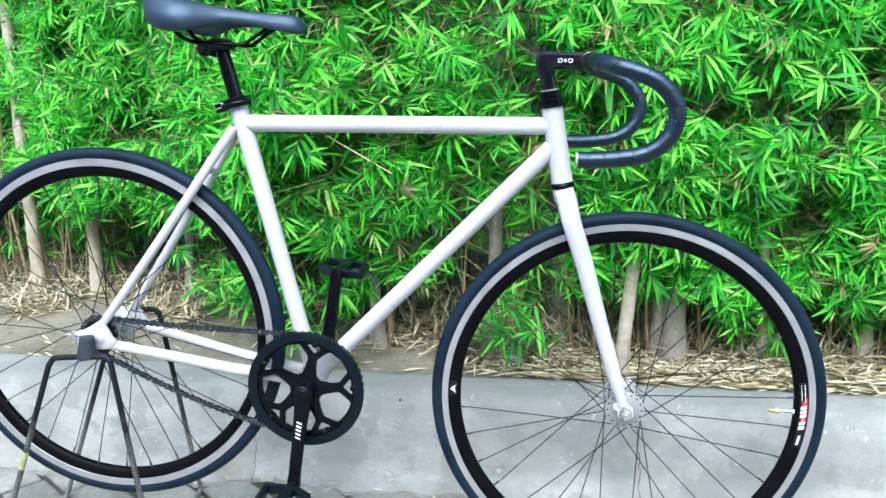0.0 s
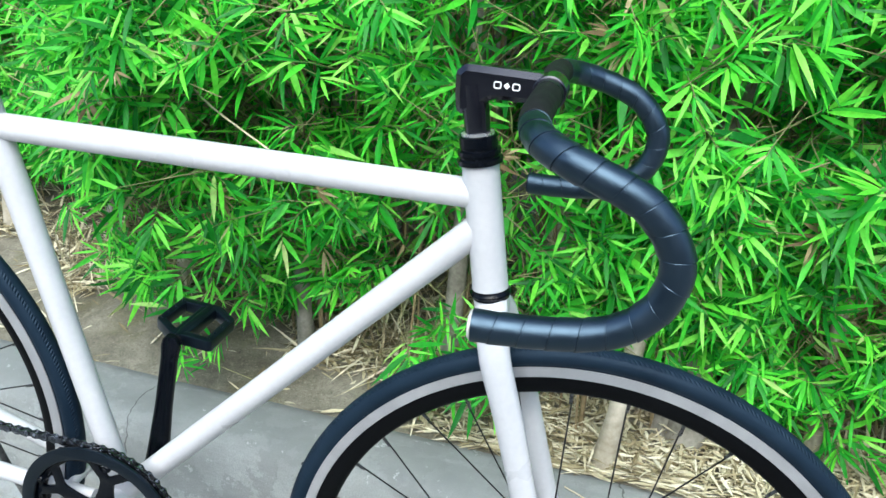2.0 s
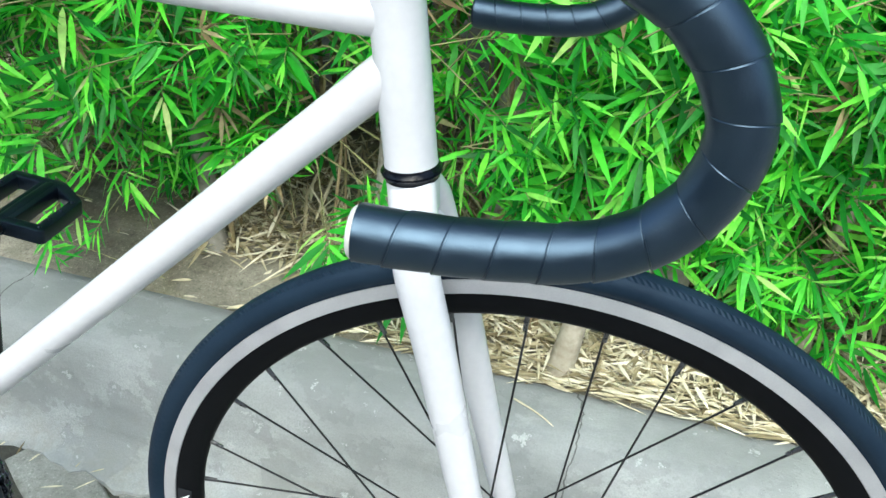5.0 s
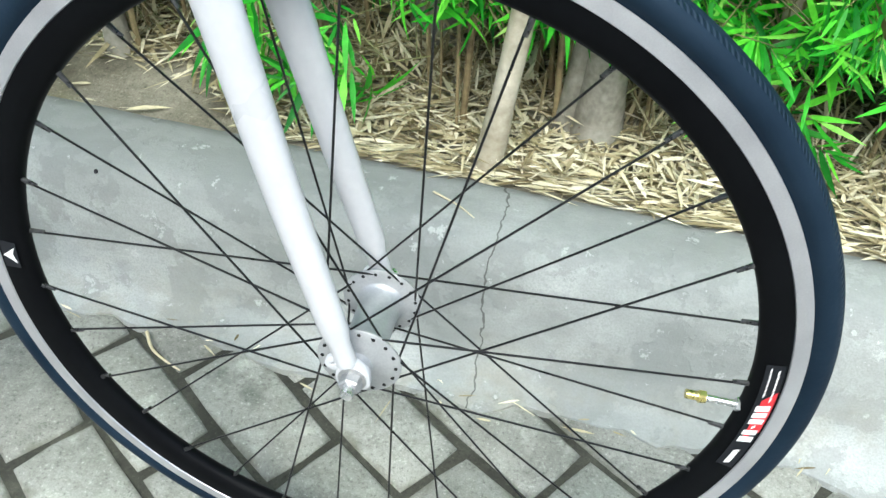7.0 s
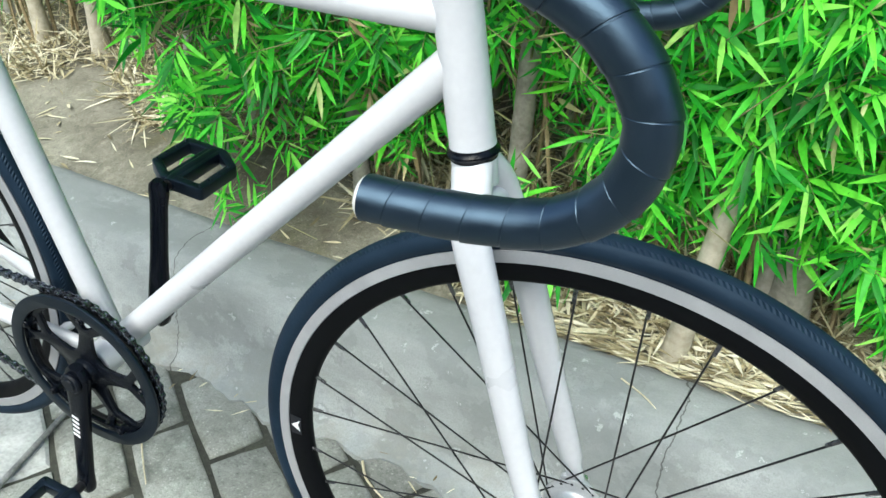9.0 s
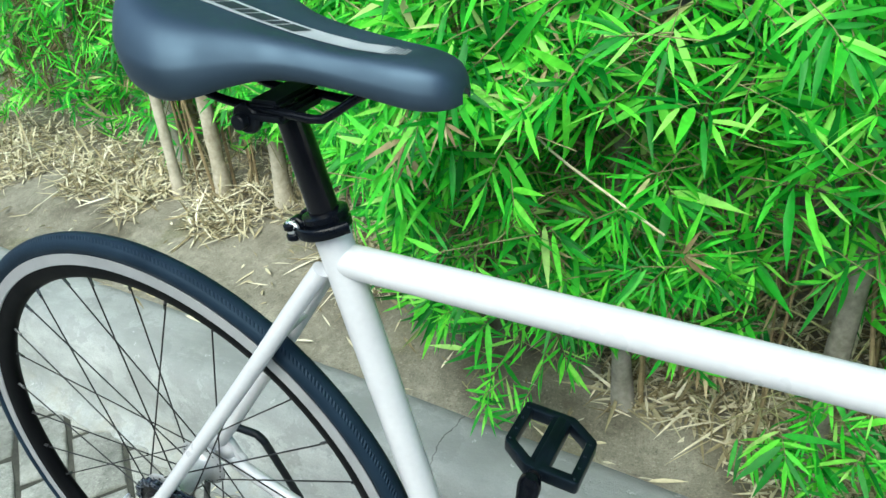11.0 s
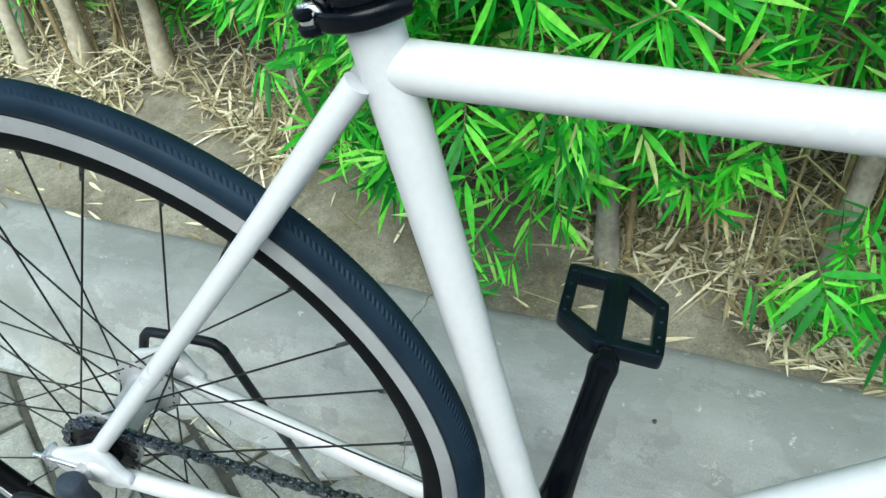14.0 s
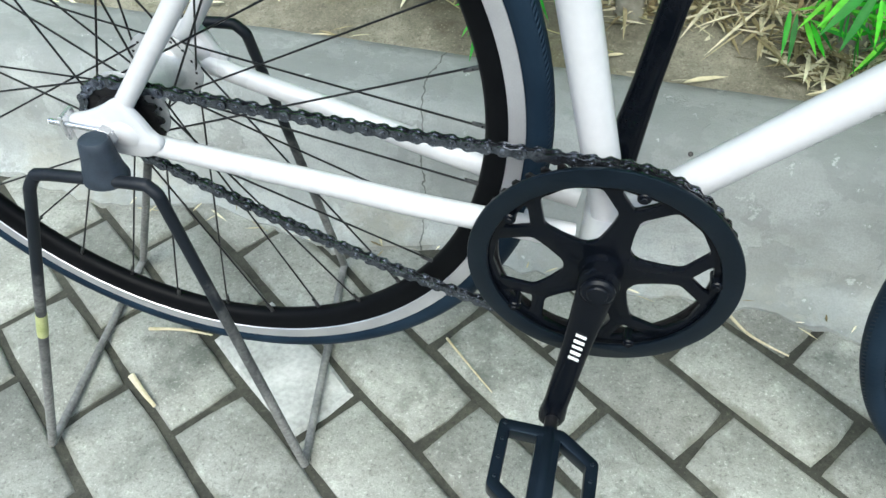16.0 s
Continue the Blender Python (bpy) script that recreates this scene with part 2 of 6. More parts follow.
def concrete(name, dark, light, stain, wet, per_piece=0.0, scale=7.0, rim=None):
    """Grey concrete: broad stains, dark damp blotches, pale scuffs, sand grain."""
    m, t, b = nodes_of(name)
    broad, grain, blot, scuff = noise_tex(t, scale), noise_tex(t, 520, 5, 0.8), noise_tex(t, 4.1, 6, 0.65), noise_tex(t, 23, 5, 0.6)
    col = ramp(t, broad, [(0.32, dark), (0.68, light)])
    col = mixc(t, ramp(t, grain, [(0.34, (0.5,)), (0.60, (0.0,))]), col, tuple(c * 0.55 for c in dark))
    col = mixc(t, maths(t, "MULTIPLY", ramp(t, blot, [(0.56, (0.0,)), (0.66, (1.0,))]), wet), col, stain)
    col = mixc(t, maths(t, "MULTIPLY", ramp(t, scuff, [(0.60, (0.0,)), (0.70, (1.0,))]), 0.35), col, tuple(min(c * 1.35, 0.72) for c in light))
    speck = noise_tex(t, 240, 3, 0.7)
    col = mixc(t, maths(t, "MULTIPLY", ramp(t, speck, [(0.33, (1.0,)), (0.43, (0.0,))]), 0.62), col, tuple(c * 0.42 for c in dark))
    col = mixc(t, maths(t, "MULTIPLY", ramp(t, speck, [(0.60, (0.0,)), (0.68, (1.0,))]), 0.5), col, tuple(min(c * 1.5, 0.72) for c in light))
    mott = noise_tex(t, 48, 8, 0.85)
    col = mixc(t, 1.0, col, ramp(t, mott, [(0.33, (0.68, 0.68, 0.66)), (0.50, (0.98, 0.98, 0.97)), (0.68, (1.16, 1.16, 1.15))]), "MULTIPLY")
    if per_piece:
        rnd = t.nodes.new("ShaderNodeObjectInfo").outputs["Random"]
        col = mixc(t, 1.0, col, ramp(t, rnd, [(0.0, (1 - per_piece,) * 3), (1.0, (1 + per_piece * 0.3,) * 3)]), "MULTIPLY")
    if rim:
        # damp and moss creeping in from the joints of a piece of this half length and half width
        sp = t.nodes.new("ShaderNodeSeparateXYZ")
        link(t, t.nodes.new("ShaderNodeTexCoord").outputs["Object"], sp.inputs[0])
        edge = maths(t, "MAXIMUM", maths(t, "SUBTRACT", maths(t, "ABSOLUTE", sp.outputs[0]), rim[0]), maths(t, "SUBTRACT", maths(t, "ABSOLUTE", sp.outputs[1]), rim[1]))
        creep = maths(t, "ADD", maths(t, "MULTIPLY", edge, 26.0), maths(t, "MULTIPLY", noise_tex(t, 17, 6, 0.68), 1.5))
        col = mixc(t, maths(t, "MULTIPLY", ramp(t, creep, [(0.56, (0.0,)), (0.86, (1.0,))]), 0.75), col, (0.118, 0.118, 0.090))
    link(t, col, b.inputs["Base Color"])
    b.inputs["Roughness"].default_value = 0.86
    bump(t, b, maths(t, "ADD", maths(t, "MULTIPLY", speck, 0.7), scuff), 0.6, 0.002)
    return m


def kerb_material():
    """Smooth-trowelled concrete with weathered upper band, white lime smears and two wandering cracks."""
    m, t, b = nodes_of("kerb_concrete")
    pos = t.nodes.new("ShaderNodeNewGeometry").outputs["Position"]
    sp = t.nodes.new("ShaderNodeSeparateXYZ")
    link(t, pos, sp.inputs[0])
    long = t.nodes.new("ShaderNodeVectorMath")
    long.operation = "MULTIPLY"
    link(t, pos, long.inputs[0])
    long.inputs[1].default_value = (0.42, 1.0, 1.0)
    broad, grain, blot, streak = noise_tex(t, 5.5, 5), noise_tex(t, 380, 3), noise_tex(t, 11, 6, 0.65), noise_tex(t, 19, 7, 0.68, vec=long.outputs[0])
    col = ramp(t, broad, [(0.34, (0.26, 0.278, 0.270)), (0.66, (0.48, 0.503, 0.492))])
    top = maths(t, "ADD", sp.outputs[2], maths(t, "MULTIPLY", maths(t, "SUBTRACT", streak, 0.5), 0.16))
    col = mixc(t, maths(t, "MULTIPLY", ramp(t, maths(t, "MULTIPLY", top, 4.0), [(0.62, (0.0,)), (0.90, (1.0,))]), 0.75), col, (0.19, 0.203, 0.20))
    col = mixc(t, maths(t, "MULTIPLY", ramp(t, streak, [(0.30, (1.0,)), (0.46, (0.0,))]), 0.45), col, (0.17, 0.18, 0.172))
    low = maths(t, "MULTIPLY", ramp(t, maths(t, "MULTIPLY", top, 4.0), [(0.05, (1.0,)), (0.34, (0.0,))]), ramp(t, blot, [(0.45, (0.0,)), (0.6, (1.0,))]))
    col = mixc(t, maths(t, "MULTIPLY", low, 0.7), col, (0.25, 0.245, 0.20))
    lime = maths(t, "MULTIPLY", ramp(t, streak, [(0.56, (0.0,)), (0.72, (1.0,))]), 0.45)
    col = mixc(t, lime, col, (0.50, 0.52, 0.51))
    peel = ramp(t, noise_tex(t, 8.5, 8, 0.66), [(0.515, (0.0,)), (0.535, (1.0,))])
    col = mixc(t, maths(t, "MULTIPLY", peel, 0.42), col, (0.19, 0.202, 0.198))
    smear = ramp(t, noise_tex(t, 3.2, 7, 0.62, vec=long.outputs[0]), [(0.50, (0.0,)), (0.60, (1.0,))])
    col = mixc(t, maths(t, "MULTIPLY", smear, 0.38), col, (0.17, 0.18, 0.172))
    chip = ramp(t, noise_tex(t, 34, 6, 0.7), [(0.635, (0.0,)), (0.655, (1.0,))])
    col = mixc(t, maths(t, "MULTIPLY", chip, 0.55), col, (0.52, 0.54, 0.53))
    dirt = maths(t, "MULTIPLY", ramp(t, noise_tex(t, 6.0, 7, 0.7), [(0.52, (0.0,)), (0.68, (1.0,))]), ramp(t, sp.outputs[2], [(0.03, (1.0,)), (0.16, (0.15,))]))
    col = mixc(t, maths(t, "MULTIPLY", dirt, 0.5), col, (0.21, 0.20, 0.15))
    col = mixc(t, ramp(t, grain, [(0.35, (0.35,)), (0.6, (0.0,))]), col, (0.19, 0.20, 0.195))
    gap = None
    for x0, seed in ((0.545, 0.0), (-0.335, 4.0)):
        wob = noise_tex(t, 9, 4, 0.7)
        far = maths(t, "ABSOLUTE", maths(t, "SUBTRACT", maths(t, "ADD", sp.outputs[0], maths(t, "MULTIPLY", maths(t, "SUBTRACT", wob, 0.5), 0.055)), x0))
        line = maths(t, "LESS_THAN", far, 0.0011)
        gap = line if gap is None else maths(t, "MAXIMUM", gap, line)
    col = mixc(t, maths(t, "MULTIPLY", gap, 0.8), col, (0.07, 0.07, 0.065))
    link(t, col, b.inputs["Base Color"])
    b.inputs["Roughness"].default_value = 0.82
    bump(t, b, maths(t, "SUBTRACT", maths(t, "ADD", maths(t, "MULTIPLY", grain, 0.35), maths(t, "SUBTRACT", streak, maths(t, "MULTIPLY", peel, 0.25))), maths(t, "MULTIPLY", gap, 2.0)), 0.55, 0.003)
    return m


def leaf_material(name, stops, gloss, through_light):
    m, t, b = nodes_of(name)
    rnd = t.nodes.new("ShaderNodeNewGeometry").outputs["Random Per Island"]
    base = ramp(t, rnd, stops)
    vein = noise_tex(t, 90, 3)
    col = mixc(t, 1.0, base, ramp(t, vein, [(0.3, (0.78, 0.78, 0.78)), (0.7, (1.12, 1.12, 1.12))]), "MULTIPLY")
    link(t, col, b.inputs["Base Color"])
    b.inputs["Roughness"].default_value, b.inputs["Specular IOR Level"].default_value = gloss, 0.30
    tr = t.nodes.new("ShaderNodeBsdfTranslucent")
    link(t, col, tr.inputs["Color"])
    mx = t.nodes.new("ShaderNodeMixShader")
    mx.inputs[0].default_value = through_light
    link(t, b.outputs[0], mx.inputs[1])
    link(t, tr.outputs[0], mx.inputs[2])
    link(t, mx.outputs[0], t.nodes["Material Output"].inputs["Surface"])
    return m


tyre_mat = tyre_rubber()
stand_worn = worn_paint()
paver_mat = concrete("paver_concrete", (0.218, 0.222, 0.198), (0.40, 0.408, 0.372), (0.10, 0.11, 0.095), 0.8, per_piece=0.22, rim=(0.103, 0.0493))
paver_far_mat = concrete("paver_concrete_far", (0.175, 0.178, 0.157), (0.335, 0.340, 0.310), (0.10, 0.11, 0.095), 0.9)
joint_mat = concrete("joint_sand", (0.028, 0.028, 0.021), (0.070, 0.070, 0.054), (0.014, 0.016, 0.011), 0.6, scale=12)
kerb_mat = kerb_material()
soil_mat = concrete("bare_soil", (0.108, 0.096, 0.066), (0.295, 0.280, 0.222), (0.115, 0.112, 0.050), 0.75, scale=6)
leaf_mat = leaf_material("bamboo_leaf", [(0.0, (0.012, 0.15, 0.016)), (0.30, (0.040, 0.36, 0.026)), (0.62, (0.105, 0.64, 0.038)), (0.86, (0.22, 0.82, 0.060)), (0.975, (0.38, 0.86, 0.15)), (1.0, (0.50, 0.50, 0.24))], 0.46, 0.36)
withered_mat = leaf_material("withered_bamboo_leaf", [(0.0, (0.12, 0.085, 0.04)), (0.5, (0.30, 0.235, 0.12)), (1.0, (0.50, 0.42, 0.24))], 0.7, 0.2)
litter_mat = leaf_material("dry_bamboo_leaf", [(0.0, (0.15, 0.12, 0.06)), (0.28, (0.37, 0.32, 0.185)), (0.62, (0.62, 0.57, 0.385)), (1.0, (0.85, 0.81, 0.63))], 0.7, 0.12)


# ---- mesh helpers ----
def mesh_of(name, verts, faces, mat, sharp=40):
    me = bpy.data.meshes.new(name)
    me.from_pydata([tuple(v) for v in verts], [], faces)
    me.validate()
    me.materials.append(mat)
    me.polygons.foreach_set("use_smooth", [True] * len(me.polygons))
    me.set_sharp_from_angle(angle=radians(sharp))
    return me


def part(name, data, parent, label="", m=None):
    ob = new(name, data)
    ob.parent = parent
    if m is not None:
        ob.matrix_basis = m
    return tagged(ob, label) if label else ob


def thing(name, label, category, group="", at=(0, 0, 0)):
    ob = new(name)
    ob.location = at
    ob.empty_display_size = 0.1
    return tagged(ob, label, category, group)


def join(*lots):
    verts, faces = [], []
    for v, f in lots:
        n = len(verts)
        verts += list(v)
        faces += [tuple(i + n for i in q) for q in f]
    return verts, faces


def spline(points, step):
    """Points every step along a Catmull-Rom curve through the given ones."""
    p = [Vector(q) for q in points]
    p = [2 * p[0] - p[1]] + p + [2 * p[-1] - p[-2]]
    out = []
    for i in range(1, len(p) - 2):
        n = max(1, int((p[i + 1] - p[i]).length / step))
        for k in range(n):
            u = k / n
            out.append(0.5 * (2 * p[i] + (p[i + 1] - p[i - 1]) * u + (2 * p[i - 1] - 5 * p[i] + 4 * p[i + 1] - p[i + 2]) * u * u
                              + (3 * p[i] - p[i - 1] - 3 * p[i + 1] + p[i + 2]) * u ** 3))
    return out + [p[-2]]


def sweep(path, radius, sides=16, caps=True, side=(0, 1, 0)):
    """A tube along a path. radius: a number, or f(share, angle, length) that gives one or a pair (along side, across it)."""
    path = [Vector(q) for q in path]
    dist = [0.0]
    for a, b in zip(path, path[1:]):
        dist.append(dist[-1] + (b - a).length)
    verts, faces = [], []
    ref = Vector(side)
    for i, p in enumerate(path):
        d = (path[min(i + 1, len(path) - 1)] - path[max(i - 1, 0)]).normalized()
        u = (ref - d * ref.dot(d))
        if u.length < 0.05:
            u = d.orthogonal()
        u.normalize()
        ref = u
        w = d.cross(u)
        for j in range(sides):
            a = j * math.tau / sides
            r = radius(dist[i] / dist[-1], a, dist[i]) if callable(radius) else radius
            r1, r2 = r if isinstance(r, tuple) else (r, r)
            verts.append(p + u * (r1 * math.cos(a)) + w * (r2 * math.sin(a)))
    for i in range(len(path) - 1):
        for j in range(sides):
            k = (j + 1) % sides
            faces.append((i * sides + j, i * sides + k, (i + 1) * sides + k, (i + 1) * sides + j))
    if caps:
        faces.append(tuple(range(sides))[::-1])
        faces.append(tuple((len(path) - 1) * sides + j for j in range(sides)))
    return verts, faces


def rod(a, b, r, sides=16, r2=None):
    r2 = r if r2 is None else r2
    return sweep([a, b], lambda s, ang, l: r + (r2 - r) * s, sides)


def soft_rod(a, b, r, sides=20, edge=0.0015):
    """A rod with eased ends."""
    a, b = Vector(a), Vector(b)
    d = (b - a).normalized()
    pts = [a, a + d * edge, b - d * edge, b]
    rr = [r - edge, r, r, r - edge]
    verts, faces = sweep(pts, 1.0, sides)
    for i in range(4):
        for j in range(sides):
            v = verts[i * sides + j]
            verts[i * sides + j] = pts[i] + (v - pts[i]) * rr[i]
    return verts, faces


def lathe(profile, seg=128, closed=True, at=(0, 0, 0)):
    """Turns (radius, y) pairs round the y axis through at."""
    verts, faces, n = [], [], len(profile)
    for i in range(seg):
        a = i * math.tau / seg
        for r, y in profile:
            verts.append(Vector((at[0] + r * math.cos(a), at[1] + y, at[2] + r * math.sin(a))))
    for i in range(seg):
        k = (i + 1) % seg
        for j in range(n if closed else n - 1):
            l = (j + 1) % n
            faces.append((i * n + j, i * n + l, k * n + l, k * n + j))
    return verts, faces


def block(lo, hi, ease=0.0):
    """A box with chamfered edges, as verts and faces."""
    bm = bmesh.new()
    bmesh.ops.create_cube(bm, size=1)
    for v in bm.verts:
        v.co = Vector([lo[i] if v.co[i] < 0 else hi[i] for i in range(3)])
    if ease:
        bmesh.ops.bevel(bm, geom=list(bm.edges), offset=ease, segments=2, affect="EDGES")
    bm.verts.index_update()
    out = [v.co.copy() for v in bm.verts], [tuple(v.index for v in f.verts) for f in bm.faces]
    bm.free()
    return out


def plate(name, outlines, thick, mat, ease=0.0, to=None, facets=1):
    """A flat plate with holes: outlines in (x, z), the first the outer one; thickness along y."""
    cu = bpy.data.curves.new(name, "CURVE")
    cu.dimensions, cu.fill_mode, cu.extrude, cu.bevel_depth, cu.bevel_resolution = "2D", "BOTH", thick / 2 - ease, ease, facets
    for line in outlines:
        s = cu.splines.new("POLY")
        s.points.add(len(line) - 1)
        for p, (x, z) in zip(s.points, line):
            p.co = (x, z, 0, 1)
        s.use_cyclic_u = True
    ob = bpy.data.objects.new(name, cu)
    scene.collection.objects.link(ob)
    me = bpy.data.meshes.new_from_object(ob.evaluated_get(bpy.context.evaluated_depsgraph_get()))
    bpy.data.objects.remove(ob)
    bpy.data.curves.remove(cu)
    me.transform(Matrix(((1, 0, 0, 0), (0, 0, -1, 0), (0, 1, 0, 0), (0, 0, 0, 1))))
    if to is not None:
        me.transform(to)
    me.name = name
    bm = bmesh.new()
    bm.from_mesh(me)
    bmesh.ops.remove_doubles(bm, verts=bm.verts, dist=1e-6)
    bm.to_mesh(me)
    bm.free()
    me.materials.clear()
    me.materials.append(mat)
    me.polygons.foreach_set("use_smooth", [True] * len(me.polygons))
    me.set_sharp_from_angle(angle=radians(35))
    return me


def rounded(points, r, n=5):
    """A polygon with its corners rounded."""
    out, k = [], len(points)
    for i in range(k):
        a, b, c = Vector(points[i - 1]), Vector(points[i]), Vector(points[(i + 1) % k])
        q = min(r, (a - b).length * 0.45, (c - b).length * 0.45)
        s, e = b + (a - b).normalized() * q, b + (c - b).normalized() * q
        out += [tuple(s.lerp(b, u).lerp(b.lerp(e, u), u)) for u in (j / n for j in range(n + 1))]
    return out


def circle(r, n=48, at=(0, 0)):
    return [(at[0] + r * math.cos(i * math.tau / n), at[1] + r * math.sin(i * math.tau / n)) for i in range(n)]


# ---- setting ----
def kerb_line(x):
    """The y of the kerb's foot and of its back edge at x."""
    return 0.285 - 0.05 * x, 0.455 - 0.075 * x


def soil_height(x, y):
    back = kerb_line(x)[1]
    d = max(y - back, 0.0)
    n = noise.noise(Vector((x * 3.1, y * 3.1, 1.7))) * 0.014 + noise.noise(Vector((x * 11, y * 11, 5.0))) * 0.006
    return 0.203 + min(d, 0.7) * 0.16 + n * min(1.0, d * 6 + 0.15)


def build_ground():
    verts = [(-90, -90, -0.007), (90, -90, -0.007), (90, 90, -0.007), (-90, 90, -0.007)]
    ob = new("ground", mesh_of("ground", verts, [(0, 1, 2, 3)], joint_mat))
    return tagged(ob, "dark damp joint sand bedding under grey pavers", "ground", kind="structure")


def build_kerb():
    xs = np.arange(-6, 6.001, 0.02)
    verts, faces, n = [], [], 0
    for x in xs:
        x = float(x)
        f, k = kerb_line(x)
        spill = -0.012 + 0.040 * noise.noise(Vector((x * 5.2, 3.1, 0))) + 0.020 * noise.noise(Vector((x * 17, 1.1, 0))) + 0.008 * noise.noise(Vector((x * 47, 6.1, 0)))
        w = 0.004 * noise.noise(Vector((x * 5, 0, 8)))
        prof = [(f - 0.020 + spill, -0.02), (f - 0.018 + spill, 0.0025), (f - 0.004 + spill * 0.7, 0.007), (f + 0.010, 0.018), (f + 0.020, 0.05),
                (f + 0.029 + w, 0.10), (f + 0.037 + w, 0.150), (f + 0.045 + w, 0.180), (f + 0.058 + w, 0.198), (f + 0.078, 0.206),
                (f + 0.11, 0.209), (k - 0.02, 0.209), (k + w, 0.207), (k + 0.006 + w, 0.198), (k + 0.008, 0.05)]
        for y, z in prof:
            verts.append((x, y, z + 0.0018 * noise.noise(Vector((x * 14, y * 30, z * 30)))))
        n = len(prof)
    for i in range(len(xs) - 1):
        for j in range(n - 1):
            faces.append((i * n + j, (i + 1) * n + j, (i + 1) * n + j + 1, i * n + j + 1))
    ob = new("kerb", mesh_of("kerb", verts, faces, kerb_mat, 60))
    return tagged(ob, "low weathered grey concrete kerb with hairline cracks", "kerb", kind="structure")


def build_soil():
    xs, ys = np.arange(-6, 6.01, 0.06), np.concatenate([np.arange(0.0, 1.2, 0.045), np.arange(1.2, 1.75, 0.11)])
    verts, faces = [], []
    for x in xs:
        for y in ys:
            x, q = float(x), kerb_line(float(x))[1] + float(y)
            verts.append((x, q, soil_height(x, q)))
    n = len(ys)
    for i in range(len(xs) - 1):
        for j in range(n - 1):
            faces.append((i * n + j, (i + 1) * n + j, (i + 1) * n + j + 1, i * n + j + 1))
    ob = new("soil_bed", mesh_of("soil_bed", verts, faces, soil_mat, 80))
    return tagged(ob, "bare brown planting bed behind the kerb", "soil", kind="structure")


def build_wall():
    verts, faces = block((-7, 1.95, 0), (7, 2.1, 2.7), 0.01)
    ob = new("wall_back", mesh_of("wall_back", verts, faces, wall_grey))
    return tagged(ob, "plain grey rendered wall behind the bamboo", "wall", kind="structure")


ground = build_ground()
build_kerb()
build_soil()
build_wall()

# ---- bicycle ----
FRONT, REAR, BB = Vector((0.480, 0, 0.338)), Vector((-0.459, 0, 0.4605)), Vector((-0.0745, 0, 0.367))
HEAD_TOP, HEAD_LOW = Vector((0.3575, 0, 0.8470)), Vector((0.3745, 0, 0.7240))
HEAD_AXIS = (HEAD_TOP - HEAD_LOW).normalized()
SEAT_TOP, SEAT_LOW = Vector((-0.1800, 0, 0.8740)), Vector((-0.0705, 0, 0.3670))
SEAT_AXIS = (SEAT_TOP - SEAT_LOW).normalized()
bicycle = thing("bicycle", "white single-speed bicycle with black drop bars on a rear stand", "bicycle")


def build_blocking_wall():
    """Unseen wall behind the walk, added to cut low sky light: coping and plinth."""
    lot = join(block((-14, -6.30, -0.05), (14, -6.10, 3.6), 0.0), block((-14, -6.35, 3.6), (14, -6.05, 3.72), 0.01), block((-14, -6.10, -0.05), (14, -6.07, 0.35), 0.005))
    ob = new("wall_blocking", mesh_of("wall_blocking", *lot, wall_grey))
    return tagged(ob, "unseen plain grey wall added to cut low sky light", "wall", kind="structure")


build_blocking_wall()


def make(name, lot, mat, parent, label="", sharp=40, m=None):
    return part(name, mesh_of(name, *lot, mat, sharp), parent, label, m)


